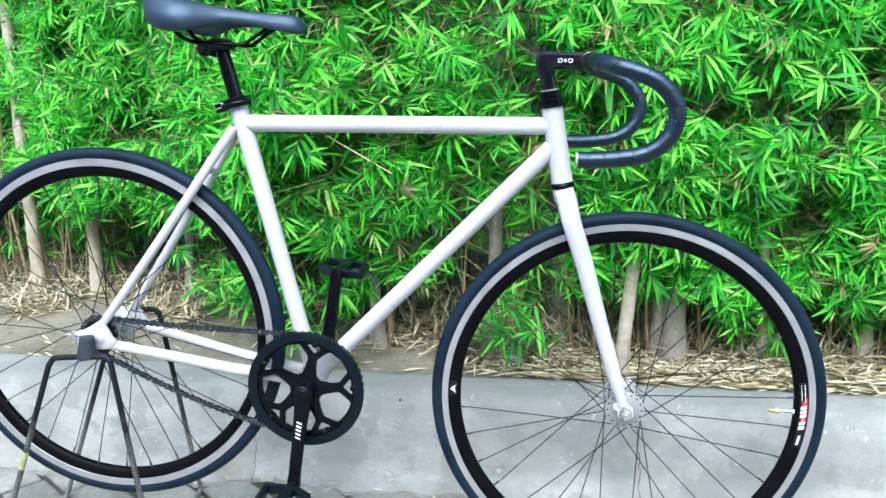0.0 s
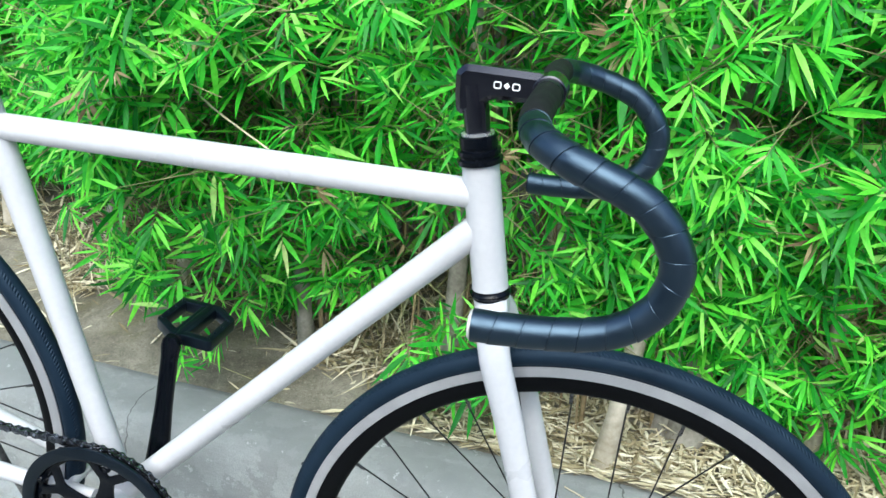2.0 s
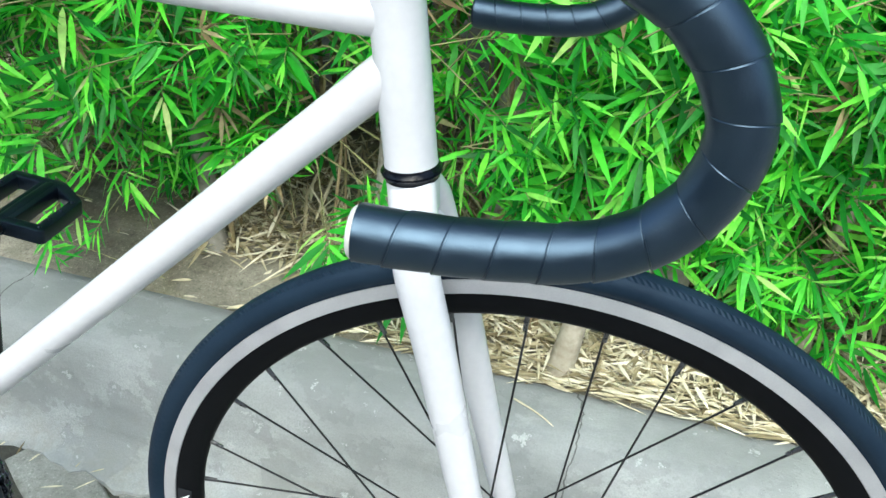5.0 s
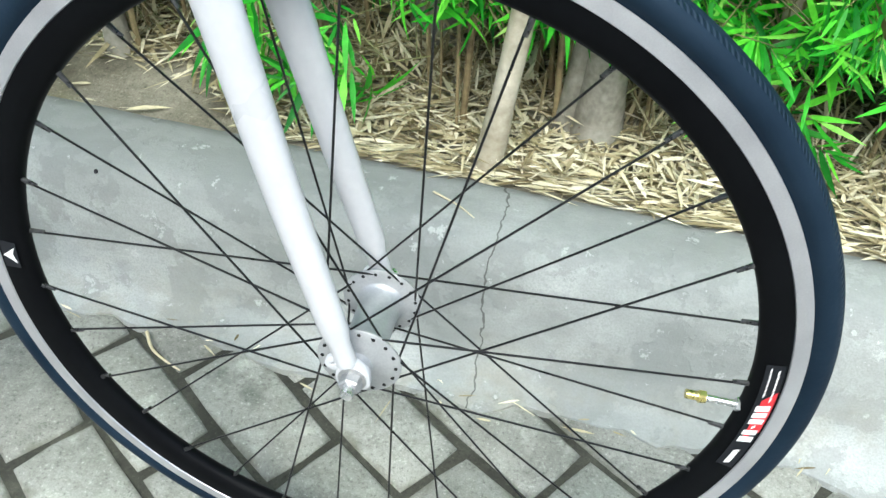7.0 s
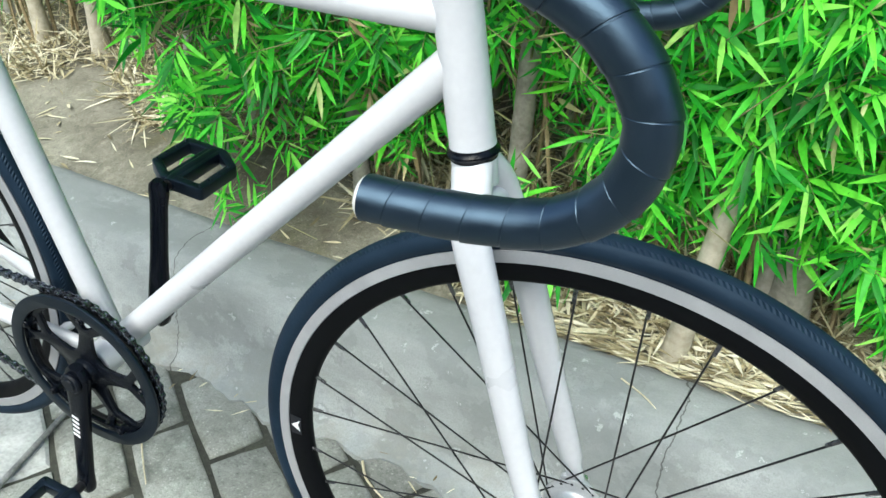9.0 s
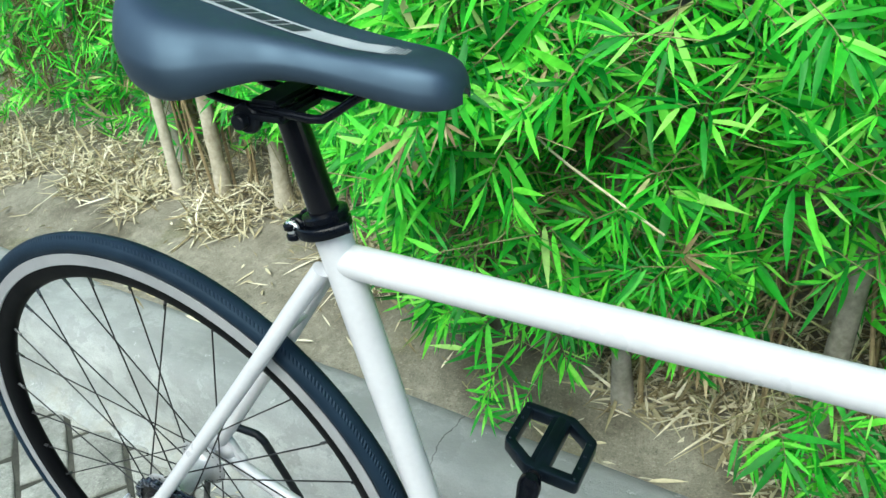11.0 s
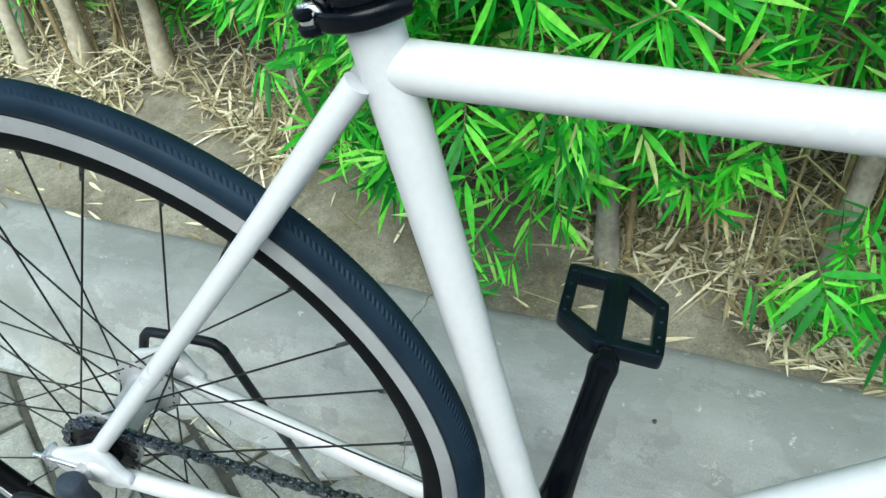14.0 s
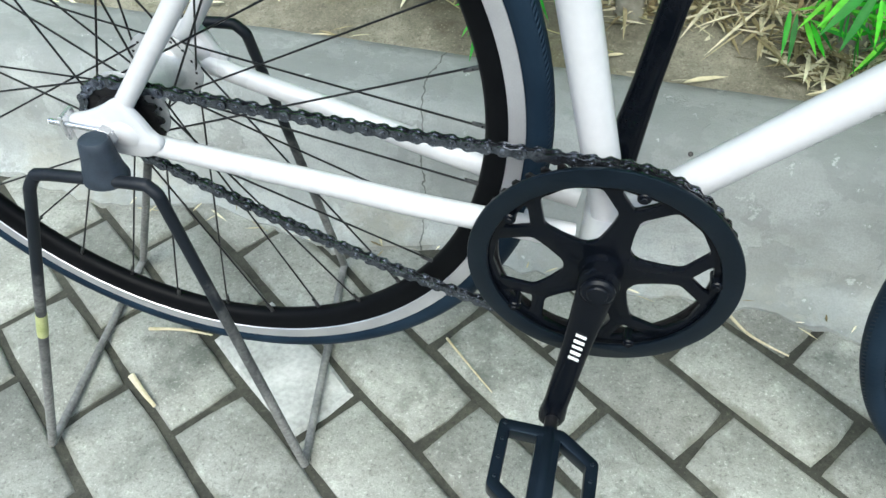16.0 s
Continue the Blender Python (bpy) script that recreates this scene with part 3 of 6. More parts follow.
def build_frame():
    head = sweep([HEAD_LOW + HEAD_AXIS * s * (HEAD_TOP - HEAD_LOW).length for s in (0, 0.03, 0.06, 0.5, 0.94, 0.97, 1)],
                 lambda s, a, l: 0.0179 if (s < 0.02 or s > 0.98) else 0.0175, 32)
    frame_ob = make("frame", head, white_paint, bicycle, "glossy white steel bicycle frame")
    shell = lathe([(0.0195, -0.034), (0.0205, -0.033), (0.0205, 0.033), (0.0195, 0.034), (0.015, 0.034), (0.015, -0.034)], 32, at=BB)
    make("bottom_bracket_shell", shell, white_paint, frame_ob)
    make("top_tube", sweep([(-0.174, 0, 0.8332), (0.09, 0, 0.825), (0.359, 0, 0.8170)], lambda s, a, l: 0.0145, 28), white_paint, frame_ob)
    make("seat_tube", sweep([SEAT_LOW, SEAT_LOW.lerp(SEAT_TOP, 0.5), SEAT_LOW.lerp(SEAT_TOP, 0.97), SEAT_TOP], lambda s, a, l: 0.0146 if s < 0.93 else 0.0156, 28), white_paint, frame_ob)
    make("down_tube", sweep([(-0.076, 0, 0.372), (0.14, 0, 0.576), (0.364, 0, 0.788)], lambda s, a, l: 0.0146, 28), white_paint, frame_ob)
    for s in (-1, 1):
        stay = spline([(-0.184, s * 0.0105, 0.826), (-0.219, s * 0.0185, 0.779), (-0.269, s * 0.027, 0.711), (-0.339, s * 0.037, 0.619), (-0.421, s * 0.051, 0.512), (-0.455, s * 0.058, 0.468)], 0.012)
        make("seat_stay", sweep(stay, lambda u, a, l: 0.0084 - 0.0008 * u, 18), white_paint, frame_ob)
        stay = spline([(-0.450, s * 0.058, 0.452), (-0.401, s * 0.053, 0.440), (-0.306, s * 0.044, 0.419), (-0.217, s * 0.035, 0.398), (-0.10, s * 0.024, 0.376)], 0.012)
        make("chain_stay", sweep(stay, lambda u, a, l: (0.0080 + 0.0020 * u, 0.0090 + 0.0025 * u), 18), white_paint, frame_ob)
        tip = [(-0.441, 0.486), (-0.430, 0.470), (-0.424, 0.456), (-0.416, 0.449), (-0.430, 0.438), (-0.452, 0.438), (-0.484, 0.445), (-0.490, 0.452), (-0.490, 0.464), (-0.474, 0.468), (-0.457, 0.476)]
        drop = part("dropout", plate("dropout", [rounded(tip, 0.006, 4)], 0.0095, white_paint, 0.0032), frame_ob)
        drop.location = (-0.002, s * 0.060, 0.004)
        lug = Vector((-0.4450, s * 0.0585, 0.4615))
        make("dropout_lug", soft_rod(lug - Vector((0, 0.0080, 0)), lug + Vector((0, 0.0080, 0)), 0.0150, 24, 0.005), white_paint, frame_ob, sharp=80)
    make("stay_bridge", sweep(spline([(-0.240, -0.021, 0.748), (-0.237, -0.010, 0.752), (-0.237, 0.010, 0.752), (-0.240, 0.021, 0.748)], 0.006), 0.0055, 14), white_paint, frame_ob)
    make("chain_stay_bridge", rod((-0.135, -0.03, 0.385), (-0.135, 0.03, 0.385), 0.006), white_paint, frame_ob)
    return frame_ob


def build_fork():
    crown = HEAD_LOW - HEAD_AXIS * 0.009
    low = sweep([crown, crown - HEAD_AXIS * 0.004, crown - HEAD_AXIS * 0.022], lambda s, a, l: 0.0176 if s < 0.3 else 0.0165, 28)
    fork = make("fork", low, white_paint, bicycle, "white steel fork with straight aero blades")
    for s in (-1, 1):
        path = spline([crown - HEAD_AXIS * 0.004 + Vector((0, s * 0.004, 0)), (0.3825, s * 0.020, 0.694), (0.3890, s * 0.034, 0.664), (0.4085, s * 0.041, 0.600),
                       (0.4385, s * 0.047, 0.486), (0.4630, s * 0.050, 0.398), (0.4755, s * 0.051, 0.352)], 0.010)
        make("fork_blade", sweep(path, lambda u, a, l: (0.0118 - 0.0035 * u, 0.0168 - 0.0062 * u) if u < 0.93 else (0.007, 0.0085), 24), white_paint, fork)
        tip = rounded([(-0.0115, 0.012), (0.002, 0.016), (0.012, 0.006), (0.0125, -0.008), (0.004, -0.013), (0.004, 0.0), (-0.004, 0.0), (-0.005, -0.012), (-0.012, -0.008)], 0.003, 3)
        ob = part("fork_tip", plate("fork_tip", [tip], 0.006, white_paint, 0.001), fork)
        ob.location = FRONT + Vector((0, s * 0.0505, 0.002))
        eye = part("eyelet", plate("eyelet", [circle(0.0058, 24), circle(0.0026, 16)[::-1]], 0.0056, white_paint, 0.0010), fork)
        eye.location = FRONT + Vector((-0.0140, s * 0.0505, 0.0125))
    make("crown_bridge", sweep(spline([(0.3895, -0.030, 0.671), (0.3895, 0, 0.681), (0.3895, 0.030, 0.671)], 0.006), 0.0075, 14), white_paint, fork)
    ring = sweep([HEAD_LOW - HEAD_AXIS * d for d in (-0.0005, 0.0005, 0.0035, 0.0045, 0.0055, 0.0085, 0.0095)],
                 lambda s, a, l: (0.0182, 0.0205, 0.0205, 0.0190, 0.0200, 0.0200, 0.0180)[min(6, int(s * 6.99))], 32)
    make("lower_headset_cup", ring, black_gloss, fork, "black headset cup")
    return fork


def wound(path, r, pitch, turn, sides=28):
    """Tape wound round a path in a helix: each turn laps over the one before with a small raised edge."""
    dist = [0.0]
    for a, b in zip(path, path[1:]):
        dist.append(dist[-1] + (b - a).length)
    total = dist[-1]
    ups, ref = [], Vector((0, 0, 1))
    for i in range(len(path)):
        d = (path[min(i + 1, len(path) - 1)] - path[max(i - 1, 0)]).normalized()
        ref = (ref - d * ref.dot(d)).normalized()
        ups.append((ref, d.cross(ref)))
    across = ((0.0, 0.00062), (0.012, -0.0002), (0.035, -0.0002), (0.06, 0.0001), (0.3, 0.0003), (0.6, 0.00045), (0.95, 0.00065), (0.99, 0.00062))
    verts, faces, n = [], [], len(across)
    rows = int((total / pitch + 1.0) * sides) + 1
    for k in range(rows):
        a = turn * k * math.tau / sides
        for f, lift in across:
            l = min(max((k / sides - 1.0 + f) * pitch, 0.0), total)
            i = min(int(l / total * (len(path) - 1)), len(path) - 2)
            while dist[i + 1] < l and i < len(path) - 2:
                i += 1
            while dist[i] > l and i > 0:
                i -= 1
            p = path[i].lerp(path[i + 1], (l - dist[i]) / max(dist[i + 1] - dist[i], 1e-9))
            u, w = ups[i]
            verts.append(p + (u * math.cos(a) + w * math.sin(a)) * (r + lift))
    for k in range(rows - 1):
        for j in range(n - 1):
            faces.append((k * n + j, k * n + j + 1, (k + 1) * n + j + 1, (k + 1) * n + j))
        if k + 1 + sides < rows:
            faces.append((k * n + n - 1, (k + sides) * n, (k + 1 + sides) * n, (k + 1) * n + n - 1))
    return verts, faces


def build_cockpit():
    prof = [(0.0, 0.0190), (0.001, 0.0212), (0.0055, 0.0215), (0.0065, 0.0188), (0.0085, 0.0188), (0.0095, 0.0202), (0.0135, 0.0202), (0.0145, 0.0170),
            (0.0160, 0.0170), (0.0168, 0.0178), (0.0262, 0.0176), (0.0270, 0.0165)]
    lot = sweep([HEAD_TOP + HEAD_AXIS * d for d, r in prof], 1.0, 32)
    lot = ([HEAD_TOP + HEAD_AXIS * prof[i // 32][0] + (v - HEAD_TOP - HEAD_AXIS * prof[i // 32][0]) * prof[i // 32][1] for i, v in enumerate(lot[0])], lot[1])
    headset = make("headset", lot, black_gloss, bicycle, "black threaded headset with lock nut")
    top = HEAD_TOP + HEAD_AXIS * 0.027
    make("lock_ring", sweep([top, top + HEAD_AXIS * 0.0022], 0.0150, 28), silver, headset, "thin silver ring")
    bend = HEAD_TOP + HEAD_AXIS * 0.075
    clamp = Vector((0.4158, 0, 0.9180))
    quill = sweep([top, top + HEAD_AXIS * 0.02, bend - HEAD_AXIS * 0.012, bend - HEAD_AXIS * 0.002], lambda s, a, l: 0.0116 if s < 0.4 else 0.0122, 24)
    stem = make("stem", quill, stem_black, bicycle, "glossy black quill stem with a pale printed mark")
    ahead = (clamp - bend).normalized()
    over = Vector((-ahead.z, 0, ahead.x))
    reach = (clamp - bend).length
    side_view = [(-0.0092, -0.012), (-0.0100, 0.0052), (-0.0054, 0.0098), (reach - 0.010, 0.0092), (reach - 0.010, -0.0074), (0.0220, -0.0076), (0.0138, -0.0094), (0.0095, -0.0138), (0.0076, -0.0200), (-0.0076, -0.0245)]
    m = Matrix(((ahead.x, 0, over.x, bend.x), (0, 1, 0, 0), (ahead.z, 0, over.z, bend.z), (0, 0, 0, 1)))
    part("extension", plate("extension", [rounded(side_view, 0.0015, 3)], 0.0216, stem_black, 0.0052, m, 0), stem)
    make("bar_clamp", lathe([(0.0138, -0.0150), (0.0150, -0.0140), (0.0150, 0.0140), (0.0138, 0.0150), (0.011, 0.0150), (0.011, -0.0150)], 32, at=clamp), stem_black, stem)
    make("clamp_bolt", soft_rod(clamp + Vector((-0.008, -0.010, -0.0185)), clamp + Vector((-0.008, 0.010, -0.0185)), 0.0036, 12, 0.0006), steel_dark, stem)
    # the printed mark: two open rounded frames and a lozenge
    up = ahead.cross(Vector((0, 1, 0)))
    up = -up if up.z < 0 else up
    mid = bend.lerp(clamp, 0.46) + up * 0.0009
    basis = Matrix((( ahead.x, 0, up.x, mid.x), (0, 1, 0, -0.0109), (ahead.z, 0, up.z, mid.z), (0, 0, 0, 1)))
    for k in (-1, 1):
        o = rounded([(-0.0035, -0.0032), (0.0035, -0.0032), (0.0035, 0.0032), (-0.0035, 0.0032)], 0.002, 4)
        i = rounded([(-0.0024, -0.0021), (0.0024, -0.0021), (0.0024, 0.0021), (-0.0024, 0.0021)], 0.0012, 4)[::-1]
        part("printed_mark", plate("printed_mark", [[(x + k * 0.0082, z) for x, z in o], [(x + k * 0.0082, z) for x, z in i]], 0.0006, print_white), stem, m=basis)
    part("printed_mark", plate("printed_mark", [rounded([(-0.0030, 0), (0, -0.0030), (0.0030, 0), (0, 0.0030)], 0.0008, 3)], 0.0006, print_white), stem, m=basis)
    # drop bar
    half = [(0.4160, 0.0, 0.9182), (0.4160, 0.035, 0.9178), (0.4162, 0.072, 0.9172), (0.4170, 0.104, 0.9165), (0.4215, 0.138, 0.9147), (0.4310, 0.160, 0.9115), (0.4450, 0.1735, 0.9075),
            (0.4600, 0.1800, 0.9025), (0.4790, 0.1828, 0.8955), (0.4975, 0.1838, 0.8870), (0.5105, 0.1840, 0.8765), (0.5225, 0.1838, 0.8600), (0.5285, 0.1835, 0.8400),
            (0.5220, 0.183, 0.8150), (0.5050, 0.182, 0.7955), (0.4800, 0.181, 0.7835), (0.4450, 0.182, 0.7790), (0.4150, 0.183, 0.7780), (0.3925, 0.184, 0.7785)]
    bar = make("handlebar", sweep([(0.4160, -0.028, 0.9180), (0.4160, 0.028, 0.9180)], 0.0128, 24), black_satin, bicycle, "black drop handlebar wrapped in smooth black tape")
    for s in (-1, 1):
        path = spline([(x - (0.010 * min(y / 0.16, 1.0) if s > 0 else 0.0), s * (y - (0.006 * min(y / 0.16, 1.0) if s > 0 else 0.0)), z) for x, y, z in half], 0.0010)
        # bar tape next to the clamp, its dark reflection put into the colour
        dull_run = [q for q in path if 0.0155 < abs(q.y) < 0.1290]
        make("dulled_tape", sweep(dull_run[::4] + [dull_run[-1]], lambda u, a, l: 0.0126 if 0.01 < u < 0.985 else 0.0119, 28), tape_dulled, bar, "tape beside the stem, dulled to paint in a dark reflection")
        path = [q for q in path if abs(q.y) > 0.1270 or q.z < 0.9]
        make("bar_tape", wound(path, 0.0119, 0.0205, s), tape_black, bar, "black bar tape with overlapping wraps", 24)
        e = path[-1]
        make("bar_end_plug", soft_rod(e + Vector((0.001, 0, 0)), e - Vector((0.0022, 0, 0)), 0.0112, 28, 0.0010), plug_grey if s < 0 else black_plastic, bar, "pale grey bar end plug" if s < 0 else "black bar end plug")
    return stem


def build_wheel(name, at, label, rear=False):
    rim = mesh_of("rim", *lathe([(0.3150, 0.0080), (0.3165, 0.0098), (0.3052, 0.0104), (0.2960, 0.0096), (0.2885, 0.0078), (0.2850, 0.0045), (0.2838, 0.0),
                                 (0.2850, -0.0045), (0.2885, -0.0078), (0.2960, -0.0096), (0.3052, -0.0104), (0.3165, -0.0098), (0.3150, -0.0080)], 180), black_rim, 50)
    wheel = part(name, rim, bicycle, label)
    wheel.location = at
    low = 0.3040 if rear else 0.3060
    for s in (-1, 1):
        make("brake_track", lathe([(0.3167, s * 0.0100), (0.3165, s * 0.0110), (low, s * 0.0114), (low - 0.0006, s * 0.0103)], 180), track_metal, wheel, "bare machined brake track")
    prof = []
    for k in range(25):
        a = -2.25 + 4.5 * k / 24
        prof.append((0.3249 + 0.0115 * math.cos(a), 0.0124 * math.sin(a)))
    make("tyre", lathe([(0.3140, -0.0085)] + prof + [(0.3140, 0.0085)], 240), tyre_mat, wheel, "black slick road tyre", 60)
    # hub
    off, rf = (0.030, 0.0335) if rear else (0.034, 0.0325)
    prof = [(0.0050, -off - 0.012), (0.0105, -off - 0.011), (0.0115, -off - 0.004), (0.0150, -off - 0.002), (rf - 0.001, -off - 0.0016), (rf, -off - 0.0008), (rf, -off + 0.0008),
            (rf - 0.001, -off + 0.0016), (0.0215, -off + 0.0030), (0.0185, -off + 0.0062), (0.0172, -off + 0.012), (0.0166, -off + 0.020)]
    make("hub", lathe(prof + [(r, -y) for r, y in prof[::-1]], 64), hub_silver, wheel, "satin silver high-flange hub")
    head = mesh_of("spoke_head", *rod((0, -0.0022, 0), (0, 0.0022, 0), 0.0015, 8), steel_dark)
    for s in (-1, 1):
        for k in range(16):
            a = radians(22.5 * k + (7 if s > 0 else 18.25) + (3.2 if not rear else 10.1))
            part("spoke_head", head, wheel, m=Matrix.Translation((0.0285 * math.cos(a), s * off, 0.0285 * math.sin(a))))
    y_out = 0.080 if rear else 0.070
    make("axle", join(rod((0, -y_out, 0), (0, y_out, 0), 0.0046, 16)), silver, wheel)
    for s in (-1, 1):
        y0 = 0.0635 if rear else 0.0540
        nut = sweep([(0, s * y0, 0), (0, s * (y0 + 0.0075), 0), (0, s * (y0 + 0.0090), 0)], lambda u, a, l: 0.0088 if u < 0.9 else 0.0072, 6)
        make("axle_nut", join(nut, rod((0, s * (y0 - 0.002), 0), (0, s * y0, 0), 0.0110, 24)), nut_steel, wheel, sharp=20)
    if not rear:
        # dark discs that paint the shade in the gap between hub and fork tips
        for s in (-1, 1):
            make("hub_gap_shade", rod((0, s * 0.0445, 0), (0, s * 0.0475, 0), 0.0115, 24), steel_dark, wheel, "dark disc standing in for shade behind the fork tip")
    # spokes: sixteen a side, crossed
    meshes = {}
    for side in (-1, 1):
        for turn in (-1, 1):
            a = radians(turn * 67.5)
            h = Vector((0.0285 * math.cos(a), side * (off + 0.0012 * turn), 0.0285 * math.sin(a)))
            meshes[side, turn] = mesh_of("spoke", *rod(h, (0.2760, side * 0.003, 0), 0.00092, 8), spoke_black)
            d = (Vector((0.2862, side * 0.001, 0)) - h).normalized()
            e = Vector((0.2862, side * 0.0018, 0))
            meshes[side, turn, 1] = mesh_of("nipple", *rod(e - d * 0.0135, e + d * 0.001, 0.0017, 8, 0.0021), nipple_steel)
    for i in range(32):
        side, turn = ((-1, 1)[i % 2], (-1, 1)[(i // 2) % 2]) if rear else ((-1, 1)[i % 2], (1, 1, -1, -1)[i % 4])
        m = Matrix.Rotation(-radians(11.25 * i + (3.2 if not rear else 10.1)), 4, "Y")
        part("spoke", meshes[side, turn], wheel, m=m)
        part("nipple", meshes[side, turn, 1], wheel, m=m)
    return wheel


def arc_plate(name, deg0, deg1, r0, r1, y, mat, skew=0.0):
    """A thin curved sticker on the rim's near face."""
    n = max(2, int(abs(deg1 - deg0) / 1.0) + 1)
    verts, faces = [], []
    for i in range(n + 1):
        for r, q in ((r0, 0.0), (r1, skew)):
            a = radians(deg0 + (deg1 - deg0) * i / n + q)
            fall = y + (0.0018 if r < 0.290 else (0.0004 if r < 0.297 else 0.0)) if r < 0.305 else y
            verts.append((r * math.cos(a), fall, r * math.sin(a)))
    for i in range(n):
        faces.append((2 * i, 2 * i + 2, 2 * i + 3, 2 * i + 1))
    return mesh_of(name, verts, faces, mat)


def rim_details(wheel):
    y = -0.01075
    part("rim_sticker", arc_plate("rim_sticker", 9.0, -13.6, 0.2905, 0.3035, y, print_black), wheel, "black rim sticker with red panel and white bars")
    part("sticker_panel", arc_plate("sticker_panel", 1.8, -6.8, 0.2945, 0.3033, y - 0.0003, print_red, 2.2), wheel, "red panel")
    for d0, d1, r0, r1 in ((-7.6, -6.3, .2925, .302), (-5.9, -4.8, .2925, .302), (-4.4, -3.8, .2965, .2985), (-3.4, -2.3, .2925, .302), (-2.0, -0.9, .2925, .302), (-0.6, 0.6, .2925, .302),
                           (-13.0, -9.6, .2950, .2990), (1.6, 8.0, .2990, .3003), (2.4, 8.2, .2938, .2950)):
        n = 1 if d1 - d0 < 2 else 6
        for k in range(n):
            w = (d1 - d0) / n
            part("sticker_bar", arc_plate("sticker_bar", d0 + k * w, d0 + (k + (1.0 if n == 1 else 0.8)) * w, r0, r1, y - 0.0006, print_white, 0.6), wheel, "white bar")
    part("rim_mark", arc_plate("rim_mark", 173.2, 178.4, 0.2905, 0.3035, y, print_black), wheel)
    mark = [(r * math.cos(radians(a)), y - 0.0004 + (0.0006 if r < 0.295 else 0), r * math.sin(radians(a))) for a, r in ((174.2, 0.2920), (175.6, 0.2945), (177.4, 0.2920), (176.0, 0.3025))]
    make("rim_mark", (mark, [(0, 1, 3), (1, 2, 3)]), print_white, wheel, "small white wedge mark")
    d = Vector((math.cos(radians(-2.0)), 0, math.sin(radians(-2.0))))
    make("valve", join(rod(d * 0.286, d * 0.258, 0.0028, 14), rod(d * 0.2855, d * 0.2825, 0.0055, 6)), silver, wheel, "silver inner tube valve")
    make("valve_cap", join(rod(d * 0.260, d * 0.2545, 0.0050, 6), rod(d * 0.2545, d * 0.245, 0.0036, 14)), brass, wheel, "brass valve tip")


